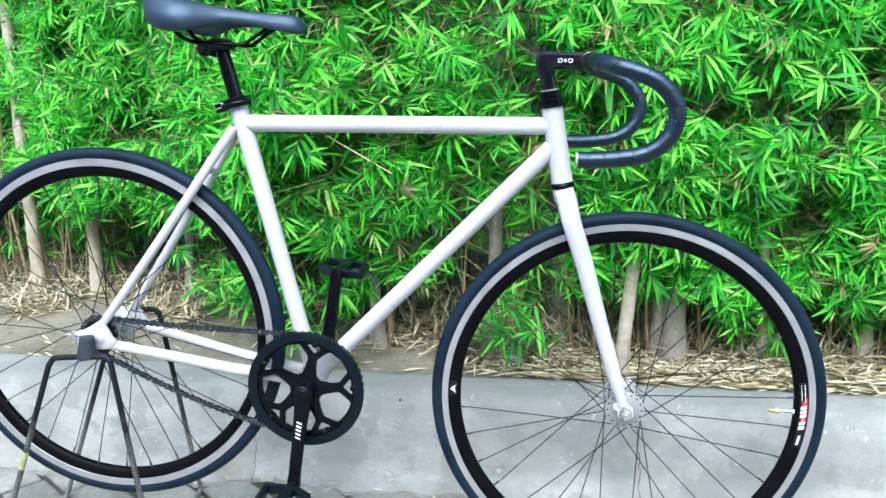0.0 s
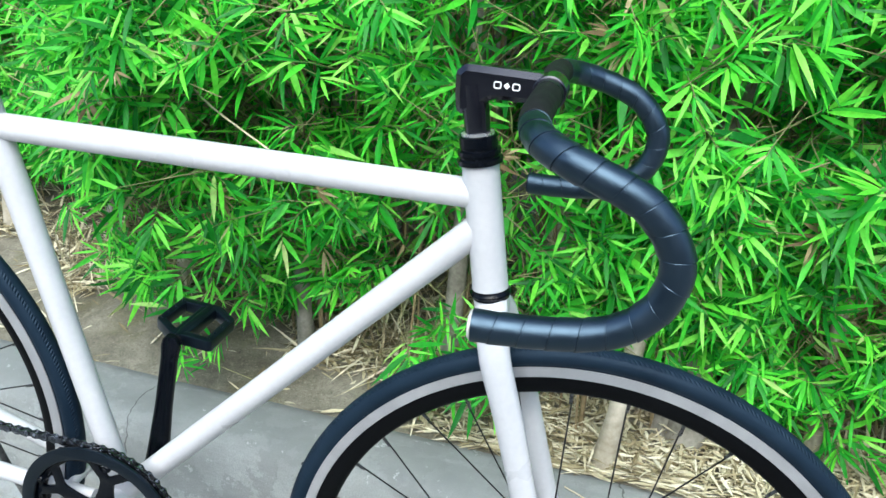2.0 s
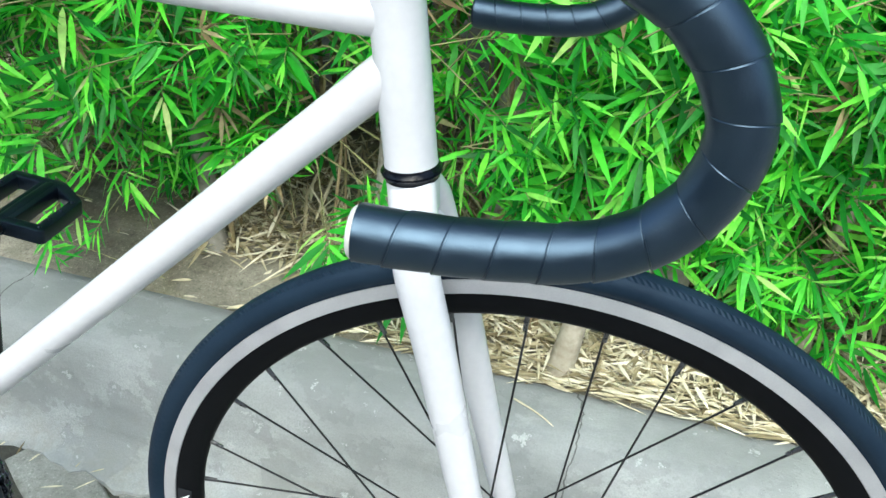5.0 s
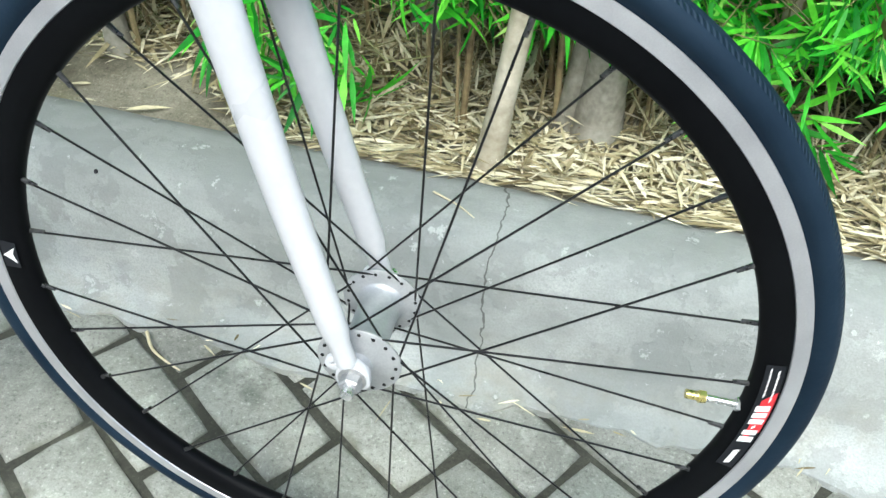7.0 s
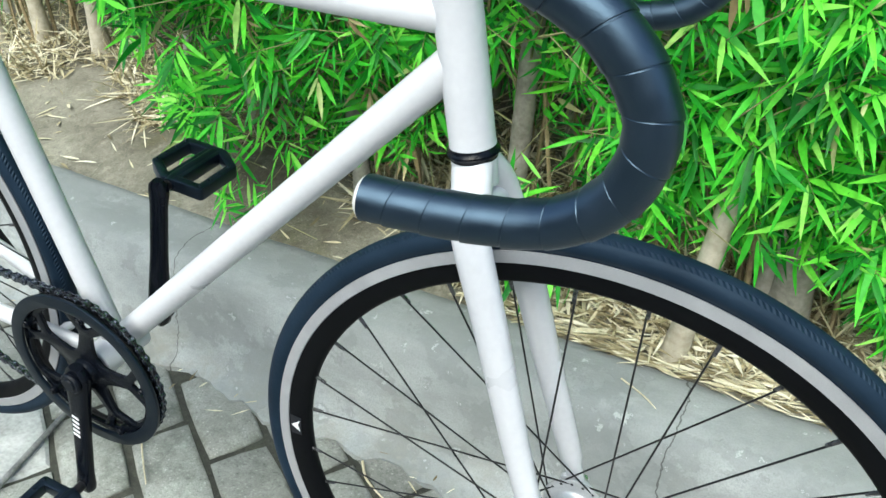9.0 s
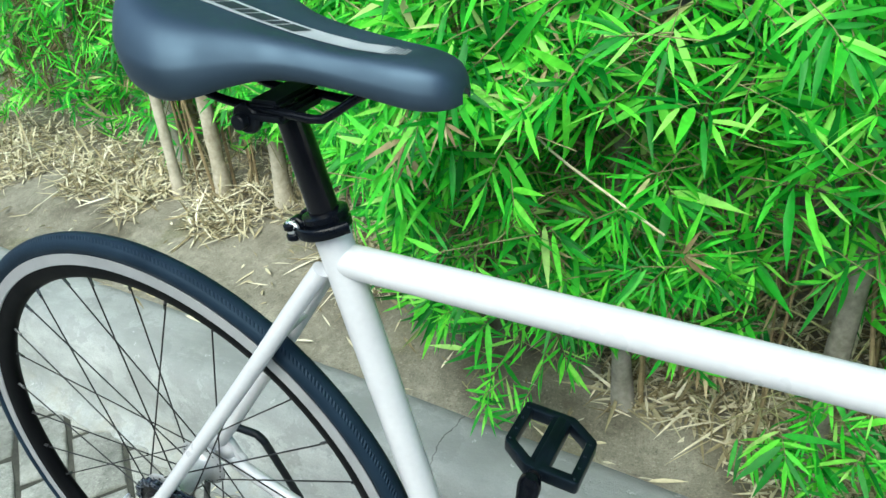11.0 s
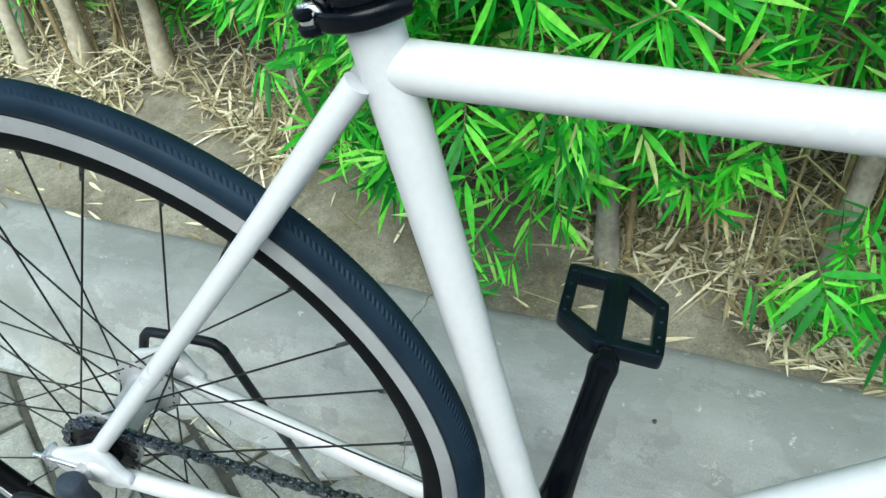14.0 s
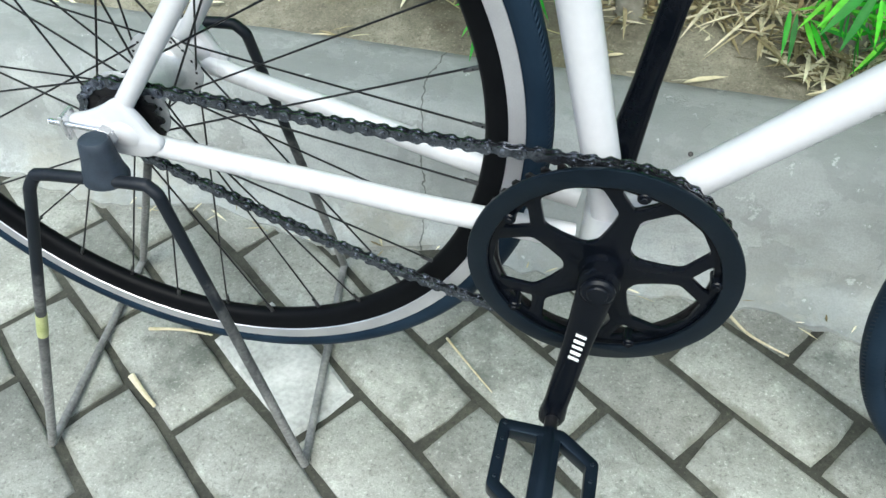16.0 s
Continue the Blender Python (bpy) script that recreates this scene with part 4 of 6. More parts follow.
def build_drive(wheel):
    y = -0.045
    # ring with five forked arms
    outer, holes = circle(0.1045, 96), []
    for k in range(5):
        mid = radians(3 + 72 * k + 36)
        win = []
        for r, w in ((0.0290, 11), (0.046, 25.5), (0.061, 29), (0.0845, 16.5), (0.0865, 0)):
            win.append((r, radians(w)))
        pts = [(r * math.cos(mid - w), r * math.sin(mid - w)) for r, w in win] + [(r * math.cos(mid + w), r * math.sin(mid + w)) for r, w in win[-2::-1]]
        holes.append(rounded(pts, 0.005, 5)[::-1])
        arm = radians(3 + 72 * k)
        pts = [(r * math.cos(arm + w), r * math.sin(arm + w)) for r, w in ((0.0665, 0.0), (0.0790, radians(-9.5)), (0.0850, radians(-11)), (0.0850, radians(11)), (0.0790, radians(9.5)))]
        holes.append(rounded(pts, 0.003, 4)[::-1])
    crank = part("crankset", plate("crankset", [circle(0.0915, 96)] + holes, 0.005, black_gloss, 0.0008), bicycle, "black crankset with five-arm spider and chain guard")
    crank.location = BB + Vector((0, y, 0))
    teeth = []
    for i in range(48):
        for r, q in ((0.0955, -0.33), (0.1012, -0.12), (0.1012, 0.12), (0.0955, 0.33)):
            a = (i + q) * math.tau / 48
            teeth.append((r * math.cos(a), r * math.sin(a)))
    ring = part("chainring", plate("chainring", [teeth, circle(0.0835, 80)[::-1]], 0.0030, steel_dark, 0.0004), crank, "black toothed chainring")
    ring.location = (0, 0.007, 0)
    guard = part("chain_guard", plate("chain_guard", [outer, circle(0.0905, 96)[::-1]], 0.0042, black_plastic, 0.0012), crank, "black plastic chain guard ring")
    guard.location = (0, -0.0060, 0)
    for k in range(5):
        a = radians(3 + 72 * k)
        c = Vector((0.0860 * math.cos(a), 0, 0.0860 * math.sin(a)))
        make("ring_bolt", join(soft_rod(c + Vector((0, -0.0088, 0)), c + Vector((0, 0.007, 0)), 0.0050, 16, 0.001), soft_rod(c + Vector((0, -0.0105, 0)), c, 0.0030, 6, 0.0004)), black_gloss, crank)
    make("spider_boss", lathe([(0.006, -0.010), (0.0150, -0.009), (0.0175, -0.003), (0.0175, 0.004), (0.006, 0.005)], 40), black_gloss, crank)
    # crank arms: near one hangs down, far one stands up
    reach = Vector((-0.0245, 0, -0.1685))
    for s, name in ((-1, "near"), (1, "far")):
        d = reach if s < 0 else Vector((0.0290, 0, 0.1730))
        a = BB + Vector((0, s * (0.060 if s < 0 else 0.072), 0)) - crank.location
        b = BB + d + Vector((0, s * (0.078 if s < 0 else 0.087), 0)) - crank.location
        path = [a - d * 0.10, a - d * 0.06, a, a.lerp(b, 0.12), a.lerp(b, 0.5), a.lerp(b, 0.9), b, b + d * 0.05, b + d * 0.085]
        half = [(0.006, 0.008), (0.0075, 0.014), (0.0085, 0.0165), (0.0080, 0.0145), (0.0065, 0.0115), (0.0065, 0.0110), (0.0075, 0.0125), (0.0070, 0.0110), (0.005, 0.006)]
        verts, faces = sweep(path, 1.0, 24)
        for i, p in enumerate(path):
            along, side, across = d.normalized(), Vector((0, 1, 0)), d.normalized().cross(Vector((0, 1, 0)))
            for j in range(24):
                q = j * math.tau / 24
                r = 1.0 / (abs(math.cos(q)) ** 3.2 + abs(math.sin(q)) ** 3.2) ** (1 / 3.2)
                verts[i * 24 + j] = p + side * (half[i][0] * r * math.cos(q)) + across * (half[i][1] * r * math.sin(q))
        make("crank_arm", (verts, faces), black_gloss, crank, "glossy black crank arm")
        cap = a + Vector((0, s * 0.0075, 0))
        make("crank_bolt_cap", join(soft_rod(cap, cap + Vector((0, s * 0.006, 0)), 0.0135, 28, 0.002), soft_rod(cap, cap + Vector((0, s * 0.0075, 0)), 0.0085, 24, 0.001)), black_satin, crank)
        if s < 0:
            # white printed blocks down the arm
            dn = d.normalized()
            ac = Vector((-dn.z, 0, dn.x))
            for k, w in enumerate((0.0030, 0.0034, 0.0028, 0.0034, 0.0030)):
                c = a.lerp(b, 0.31 + 0.040 * k) + Vector((0, -0.0081, 0))
                pts = [(c + dn * u + ac * v + dn * v * 0.25) for u, v in ((0, -0.0046), (w, -0.0046), (w, 0.0046), (0, 0.0046))]
                lift = Vector((0, -0.0009, 0))
                make("printed_block", ([p + lift for p in pts] + [p for p in pts], [(0, 1, 2, 3), (0, 4, 5, 1), (1, 5, 6, 2), (2, 6, 7, 3), (3, 7, 4, 0)]), print_white, crank, "white printed block")
    make("bottom_bracket_axle", rod(BB - crank.location + Vector((0, -0.062, 0)), BB - crank.location + Vector((0, 0.072, 0)), 0.0085, 20), steel_dark, crank)
    # rear cog
    cog_y, teeth, n = -0.042, [], 16
    for i in range(n):
        for r, q in ((0.0300, -0.34), (0.0352, -0.12), (0.0352, 0.12), (0.0300, 0.34)):
            a = (i + q) * math.tau / n
            teeth.append((r * math.cos(a), r * math.sin(a)))
    cog = part("cog", plate("cog", [teeth, circle(0.017, 40)[::-1]], 0.003, steel_dark, 0.0004), wheel, "dark steel rear cog")
    cog.location = (0, cog_y, 0)
    make("freewheel_body", lathe([(0.008, -0.050), (0.0165, -0.049), (0.0205, -0.047), (0.0205, -0.036), (0.0175, -0.034), (0.008, -0.034)], 40), steel_dark, wheel)
    # chain
    c1, r1 = Vector((REAR.x, cog_y, REAR.z)), 0.0324
    c2, r2 = Vector((BB.x, -0.0380, BB.z)), 0.0982
    d = c2 - c1
    d.y = 0
    dist, base = d.length, math.atan2(d.z, d.x)
    tilt = math.acos((r1 - r2) / dist)
    up1, dn1 = base + tilt, base - tilt
    at = lambda c, r, a: Vector((c.x + r * math.cos(a), c.y, c.z + r * math.sin(a)))
    loop = []
    for i in range(60):
        s = i / 60
        loop.append(at(c1, r1, up1).lerp(at(c2, r2, up1), s) - Vector((0, 0, 0.004 * math.sin(math.pi * s))))
    span = (dn1 - up1) % math.tau - math.tau
    for i in range(60):
        loop.append(at(c2, r2, up1 + span * i / 60))
    for i in range(60):
        s = i / 60
        loop.append(at(c2, r2, dn1).lerp(at(c1, r1, dn1), s) - Vector((0, 0, 0.013 * math.sin(math.pi * s))))
    span1 = (up1 - dn1) % math.tau - math.tau
    for i in range(30):
        loop.append(at(c1, r1, dn1 + span1 * i / 30))
    loop.append(loop[0])
    total = sum((b - a).length for a, b in zip(loop, loop[1:]))
    links = 2 * round(total / 0.0127 / 2)
    pitch = total / links
    pins, k, run = [], 0, 0.0
    for i in range(links):
        want = i * pitch
        while run + (loop[k + 1] - loop[k]).length < want:
            run += (loop[k + 1] - loop[k]).length
            k += 1
        pins.append(loop[k].lerp(loop[k + 1], (want - run) / max((loop[k + 1] - loop[k]).length, 1e-9)))
    half_shape = []
    for a in range(-90, 91, 30):
        half_shape.append((pitch + 0.0049 * math.cos(radians(a)), 0.0049 * math.sin(radians(a))))
    half_shape.append((pitch * 0.5, 0.0030))
    for a in range(90, 271, 30):
        half_shape.append((0.0049 * math.cos(radians(a)), 0.0049 * math.sin(radians(a))))
    half_shape.append((pitch * 0.5, -0.0030))

    def link_mesh(gap, roller):
        lots = []
        for s in (-1, 1):
            y0 = s * gap
            n = len(half_shape)
            v = [Vector((x, y0 + e, z)) for e in (-0.0005, 0.0005) for x, z in half_shape]
            f = [tuple(range(n))[::-1], tuple(range(n, 2 * n))] + [(i, (i + 1) % n, n + (i + 1) % n, n + i) for i in range(n)]
            lots.append((v, f))
        for x in (0, pitch):
            lots.append(rod((x, -gap, 0), (x, gap, 0), 0.0036, 10) if roller else rod((x, -gap - 0.0014, 0), (x, gap + 0.0014, 0), 0.0020, 10))
        return mesh_of("link", *join(*lots), chain_steel)
    inner, outer_link = link_mesh(0.0017, True), link_mesh(0.0029, False)
    chain = None
    for i in range(links):
        a, b = pins[i], pins[(i + 1) % links]
        e = b - a
        m = Matrix.Translation(a) @ Matrix.Rotation(-math.atan2(e.z, e.x), 4, "Y")
        if chain is None:
            chain = part("chain", outer_link, bicycle, "black roller chain with steel pins", m)
            home = m.inverted()
        else:
            part("link", outer_link if i % 2 == 0 else inner, chain, m=home @ m)
    # chain tensioner at the rear axle
    tug = make("chain_tensioner", rod((-0.507, -0.0668, 0.468), (-0.452, -0.0668, 0.4640), 0.0024, 12), silver, bicycle, "silver chain tensioner bolt")
    make("tensioner_plate", block((-0.4945, -0.071, 0.454), (-0.4905, -0.055, 0.476), 0.0008), silver, tug)
    return crank


def build_pedal(at, s, tilt):
    body = rounded([(-0.044, 0.043), (0.012, 0.043), (0.044, 0.020), (0.044, -0.044), (-0.012, -0.044), (-0.044, -0.021)], 0.0035, 3)
    wins = [rounded([(-0.0090, 0.0350), (-0.0365, 0.0350), (-0.0365, -0.0170), (-0.0090, -0.0360)], 0.0028, 3),
            rounded([(0.0090, 0.0350), (0.0365, 0.0160), (0.0365, -0.0360), (0.0090, -0.0360)], 0.0028, 3)]
    flat = Matrix(((1, 0, 0, 0), (0, 0, 1, 0), (0, -1, 0, 0), (0, 0, 0, 1)))
    me = plate("pedal", [body] + wins, 0.016, black_plastic, 0.0018, flat)
    m = Matrix.Translation(at) @ Matrix.Rotation(radians(tilt), 4, "Y") @ Matrix.Rotation(math.pi if s > 0 else 0, 4, "Z")
    ob = part("pedal", me, bicycle, "black plastic platform pedal", m)
    make("pedal_barrel", sweep([(0, -0.040, 0), (0, -0.036, 0), (0, 0.034, 0), (0, 0.046, 0)], lambda u, a, l: 0.0095 if 0.02 < u < 0.9 else 0.0080, 20), black_plastic, ob)
    make("pedal_axle", rod((0, 0.040, 0), (0, 0.062, 0), 0.0062, 16), steel_dark, ob)
    for k in (-1, 1):
        make("reflector", block((k * 0.0425 - 0.002, -0.012, -0.0055), (k * 0.0425 + 0.002, 0.018, 0.0055), 0.0008), amber, ob, "amber pedal reflector")
        for q in (-0.024, -0.006, 0.012, 0.028):
            make("grip_stud", soft_rod((k * 0.0400, q - k * 0.011, 0.007), (k * 0.0400, q - k * 0.011, 0.0100), 0.0016, 8, 0.0005), black_plastic, ob)
    return ob


def saddle_form(x):
    """Half width, top height and lower edge of the saddle at x."""
    key = [(-0.3170, 0.014, 1.043, 1.022), (-0.3135, 0.034, 1.0495, 1.013), (-0.3050, 0.051, 1.0540, 1.004), (-0.2900, 0.064, 1.0545, 0.996), (-0.2720, 0.073, 1.0505, 0.989),
           (-0.2470, 0.0775, 1.0445, 0.985), (-0.2250, 0.072, 1.0385, 0.987), (-0.2050, 0.058, 1.0330, 0.992), (-0.1850, 0.046, 1.0280, 0.995), (-0.1600, 0.039, 1.0225, 0.995),
           (-0.1300, 0.035, 1.0175, 0.991), (-0.1000, 0.032, 1.0130, 0.985), (-0.0750, 0.029, 1.0090, 0.980), (-0.0600, 0.024, 1.0045, 0.979), (-0.0520, 0.016, 0.998, 0.979), (-0.0475, 0.006, 0.990, 0.980)]
    x = min(max(x, key[0][0]), key[-1][0])
    for i in range(len(key) - 1):
        o, a, b, c = key[max(i - 1, 0)], key[i], key[i + 1], key[min(i + 2, len(key) - 1)]
        if x <= b[0]:
            h = b[0] - a[0]
            u = (x - a[0]) / h
            out = []
            for q in (1, 2, 3):
                ta, tb = (b[q] - o[q]) / (b[0] - o[0]) * h, (c[q] - a[q]) / (c[0] - a[0]) * h
                out.append((2 * u ** 3 - 3 * u * u + 1) * a[q] + (u ** 3 - 2 * u * u + u) * ta + (3 * u * u - 2 * u ** 3) * b[q] + (u ** 3 - u * u) * tb)
            return tuple(out)
    return key[-1][1:]


def saddle_top(x, y):
    w, t, e = saddle_form(x)
    q = min(abs(y) / w, 1.0)
    dip = 0.0055 * (1 - q * q) ** 2 * min(max((x + 0.312) / 0.05, 0.0), 1.0) * min(max((-0.075 - x) / 0.05, 0.0), 1.0)
    return t - dip - (t - e) * (0.10 * q ** 2 + 0.50 * q ** 7)


def build_saddle():
    xs = [-0.317 + 0.2695 * (0.5 - 0.5 * math.cos(math.pi * i / 56)) for i in range(57)]
    vs = []
    n = 0
    for x in xs:
        w, t, e = saddle_form(x)
        row = []
        for k in range(33):
            q = -1 + 2 * k / 32
            q = math.copysign(1 - (1 - abs(q)) ** 1.4, q)
            row.append((x, w * q, saddle_top(x, w * q)))
        low = t - (t - e) * 0.60
        skirt = [(0.999, low - (low - e) * 0.45), (0.97, low - (low - e) * 0.8), (0.91, e), (0.82, e - 0.0005), (0.78, e + 0.006), (0.0, e + 0.010)]
        right = [(x, w * q, z) for q, z in skirt]
        left = [(x, -w * q, z) for q, z in skirt[:-1]][::-1]
        row = row + right + left
        n = len(row)
        vs += row
    faces = []
    for i in range(len(xs) - 1):
        for j in range(n):
            k = (j + 1) % n
            faces.append((i * n + j, (i + 1) * n + j, (i + 1) * n + k, i * n + k))
    faces.append(tuple(range(n)))
    faces.append(tuple(range((len(xs) - 1) * n, len(xs) * n))[::-1])
    saddle = make("saddle", (vs, faces), saddle_black, bicycle, "padded black vinyl saddle with a grey stripe", 70)

    def patch(x0, x1, y0, y1, lift, slant=0.0, nx=10, ny=4, narrow=1.0):
        v, f = [], []
        for i in range(nx + 1):
            for j in range(ny + 1):
                y = (y0 + (y1 - y0) * j / ny) * (1 + (narrow - 1) * i / nx)
                x = x0 + (x1 - x0) * i / nx + slant * (y - y0)
                v.append((x, y, saddle_top(x, y) + lift))
        for i in range(nx):
            for j in range(ny):
                a = i * (ny + 1) + j
                f.append((a, a + ny + 1, a + ny + 2, a + 1))
        return v, f
    make("stripe", patch(-0.313, -0.1020, -0.0144, 0.0072, 0.0006, 0.0, 40, 6, 0.74), saddle_grey, saddle, "matt grey stripe")
    x = -0.2800
    for w in (0.0165, 0.0165, 0.0155, 0.0062, 0.0150, 0.0062, 0.0155):
        make("stripe_block", patch(x, x + w, -0.0092, 0.0026, 0.0011, 0.6, 4, 4), saddle_print, saddle, "dark printed block")
        x += w + 0.0024
    for i in range(6):
        for j in range(-3, 4):
            cx, cy = -0.1003 + i * 0.00255, (j + 0.5 * (i % 2)) * 0.00262 - 0.0027
            if abs(cy + 0.0027) > 0.0080 - 0.0005 * i:
                continue
            r = 0.00128 - 0.00007 * i
            v = [(cx, cy, saddle_top(cx, cy) + 0.0009)] + [(cx + r * math.cos(a), cy + r * math.sin(a), saddle_top(cx, cy) + 0.0007) for a in (radians(60 * q) for q in range(6))]
            make("stripe_dot", (v, [(0, q + 1, (q + 1) % 6 + 1) for q in range(6)]), saddle_grey, saddle)
    for s in (-1, 1):
        rail = spline([(-0.088, s * 0.008, 0.996), (-0.118, s * 0.014, 0.9830), (-0.144, s * 0.0195, 0.9672), (-0.151, s * 0.0210, 0.9636), (-0.160, s * 0.022, 0.9630), (-0.200, s * 0.022, 0.9665), (-0.235, s * 0.022, 0.9695), (-0.256, s * 0.027, 0.979), (-0.276, s * 0.034, 1.001)], 0.006)
        make("rail", sweep(rail, 0.0035, 12), black_gloss, saddle, "black steel saddle rail")
    top = SEAT_TOP + SEAT_AXIS * 0.096
    post = make("seat_post", sweep([SEAT_TOP - SEAT_AXIS * 0.02, SEAT_TOP + SEAT_AXIS * 0.05, top, top + SEAT_AXIS * 0.003], lambda u, a, l: 0.0125 if u < 0.97 else 0.0112, 28), post_black, bicycle, "glossy black seat post")
    c = Vector((-0.200, 0, 0.966))
    make("saddle_clamp", join(block(c + Vector((-0.017, -0.027, -0.009)), c + Vector((0.017, 0.027, 0.0)), 0.003), block(c + Vector((-0.014, -0.027, 0.001)), c + Vector((0.014, 0.027, 0.008)), 0.003)), black_satin, post)
    b = Vector((-0.220, 0, 0.958))
    make("clamp_bolt", join(rod(b + Vector((0, -0.030, 0)), b + Vector((0, 0.030, 0)), 0.0042, 14), soft_rod(b + Vector((0, -0.035, 0)), b + Vector((0, -0.027, 0)), 0.0062, 16, 0.001),
                            soft_rod(b + Vector((0, 0.027, 0)), b + Vector((0, 0.034, 0)), 0.0078, 6, 0.001), soft_rod(b + Vector((0, -0.026, 0)), b + Vector((0, -0.018, 0)), 0.0125, 24, 0.002),
                            soft_rod(b + Vector((0, 0.018, 0)), b + Vector((0, 0.026, 0)), 0.0125, 24, 0.002)), black_satin, post)
    # quick-release collar
    low = SEAT_TOP - SEAT_AXIS * 0.014
    prof = [(0.0, 0.0165), (0.001, 0.0192), (0.006, 0.0194), (0.0068, 0.0183), (0.0100, 0.0183), (0.0108, 0.0194), (0.0155, 0.0192), (0.0165, 0.0165)]
    lot = sweep([low + SEAT_AXIS * h for h, r in prof], 1.0, 36)
    lot = ([low + SEAT_AXIS * prof[i // 36][0] + (v - low - SEAT_AXIS * prof[i // 36][0]) * prof[i // 36][1] for i, v in enumerate(lot[0])], lot[1])
    collar = make("seat_collar", lot, black_gloss, bicycle, "black quick-release seat collar")
    back = Vector((-SEAT_AXIS.z, 0, SEAT_AXIS.x))
    m = low + SEAT_AXIS * 0.008
    for s in (-1, 1):
        q = m + back * 0.024 + Vector((0, s * 0.0075, 0))
        make("collar_lug", join(soft_rod(q - Vector((0, 0.0045, 0)), q + Vector((0, 0.0045, 0)), 0.0082, 24, 0.0012)), black_gloss, collar)
    q = m + back * 0.024
    make("skewer", join(rod(q + Vector((0, -0.017, 0)), q + Vector((0, 0.017, 0)), 0.0028, 14), soft_rod(q + Vector((0, -0.0165, 0)), q + Vector((0, -0.013, 0)), 0.0058, 20, 0.001)), silver, collar, "silver quick-release barrel")
    hinge = m + back * 0.0275 + Vector((0, -0.0105, 0)) - SEAT_AXIS * 0.003
    make("lever_hinge", join(soft_rod(hinge - SEAT_AXIS * 0.0076, hinge - SEAT_AXIS * 0.0012, 0.0084, 22, 0.0014), soft_rod(hinge + SEAT_AXIS * 0.0012, hinge + SEAT_AXIS * 0.0076, 0.0084, 22, 0.0014)), black_gloss, collar)
    make("hinge_pin", join(soft_rod(hinge - SEAT_AXIS * 0.0080, hinge + SEAT_AXIS * 0.0092, 0.0054, 24, 0.001), soft_rod(hinge - SEAT_AXIS * 0.0012, hinge + SEAT_AXIS * 0.0012, 0.0064, 20, 0.0003)), silver, collar, "silver hinge pin")
    lever = []
    for k in range(25):
        u = k / 24
        a = radians(28 + 134 * u)
        r = 0.0235 + 0.0045 * abs(2 * u - 1) ** 3
        lever.append(m - SEAT_AXIS * 0.0035 + back * (r * math.cos(a)) + Vector((0, -r * math.sin(a), 0)))
    make("lever", sweep(lever, lambda u, a, l: (0.0056 - 0.0008 * u, 0.0021), 16, side=SEAT_AXIS), black_gloss, collar, "flat black quick-release lever")
    return saddle


build_frame()
build_fork()
build_cockpit()
front_wheel = build_wheel("front_wheel", FRONT, "front wheel with deep black rim, silver brake track and black spokes")
rear_wheel = build_wheel("rear_wheel", REAR, "rear wheel lifted off the ground, deep black rim and black spokes", rear=True)
rim_details(front_wheel)
build_drive(rear_wheel)
build_pedal(BB + Vector((-0.0240, -0.143, -0.1665)), -1, 4)
build_pedal(BB + Vector((0.0285, 0.149, 0.1735)), 1, 6)
build_saddle()


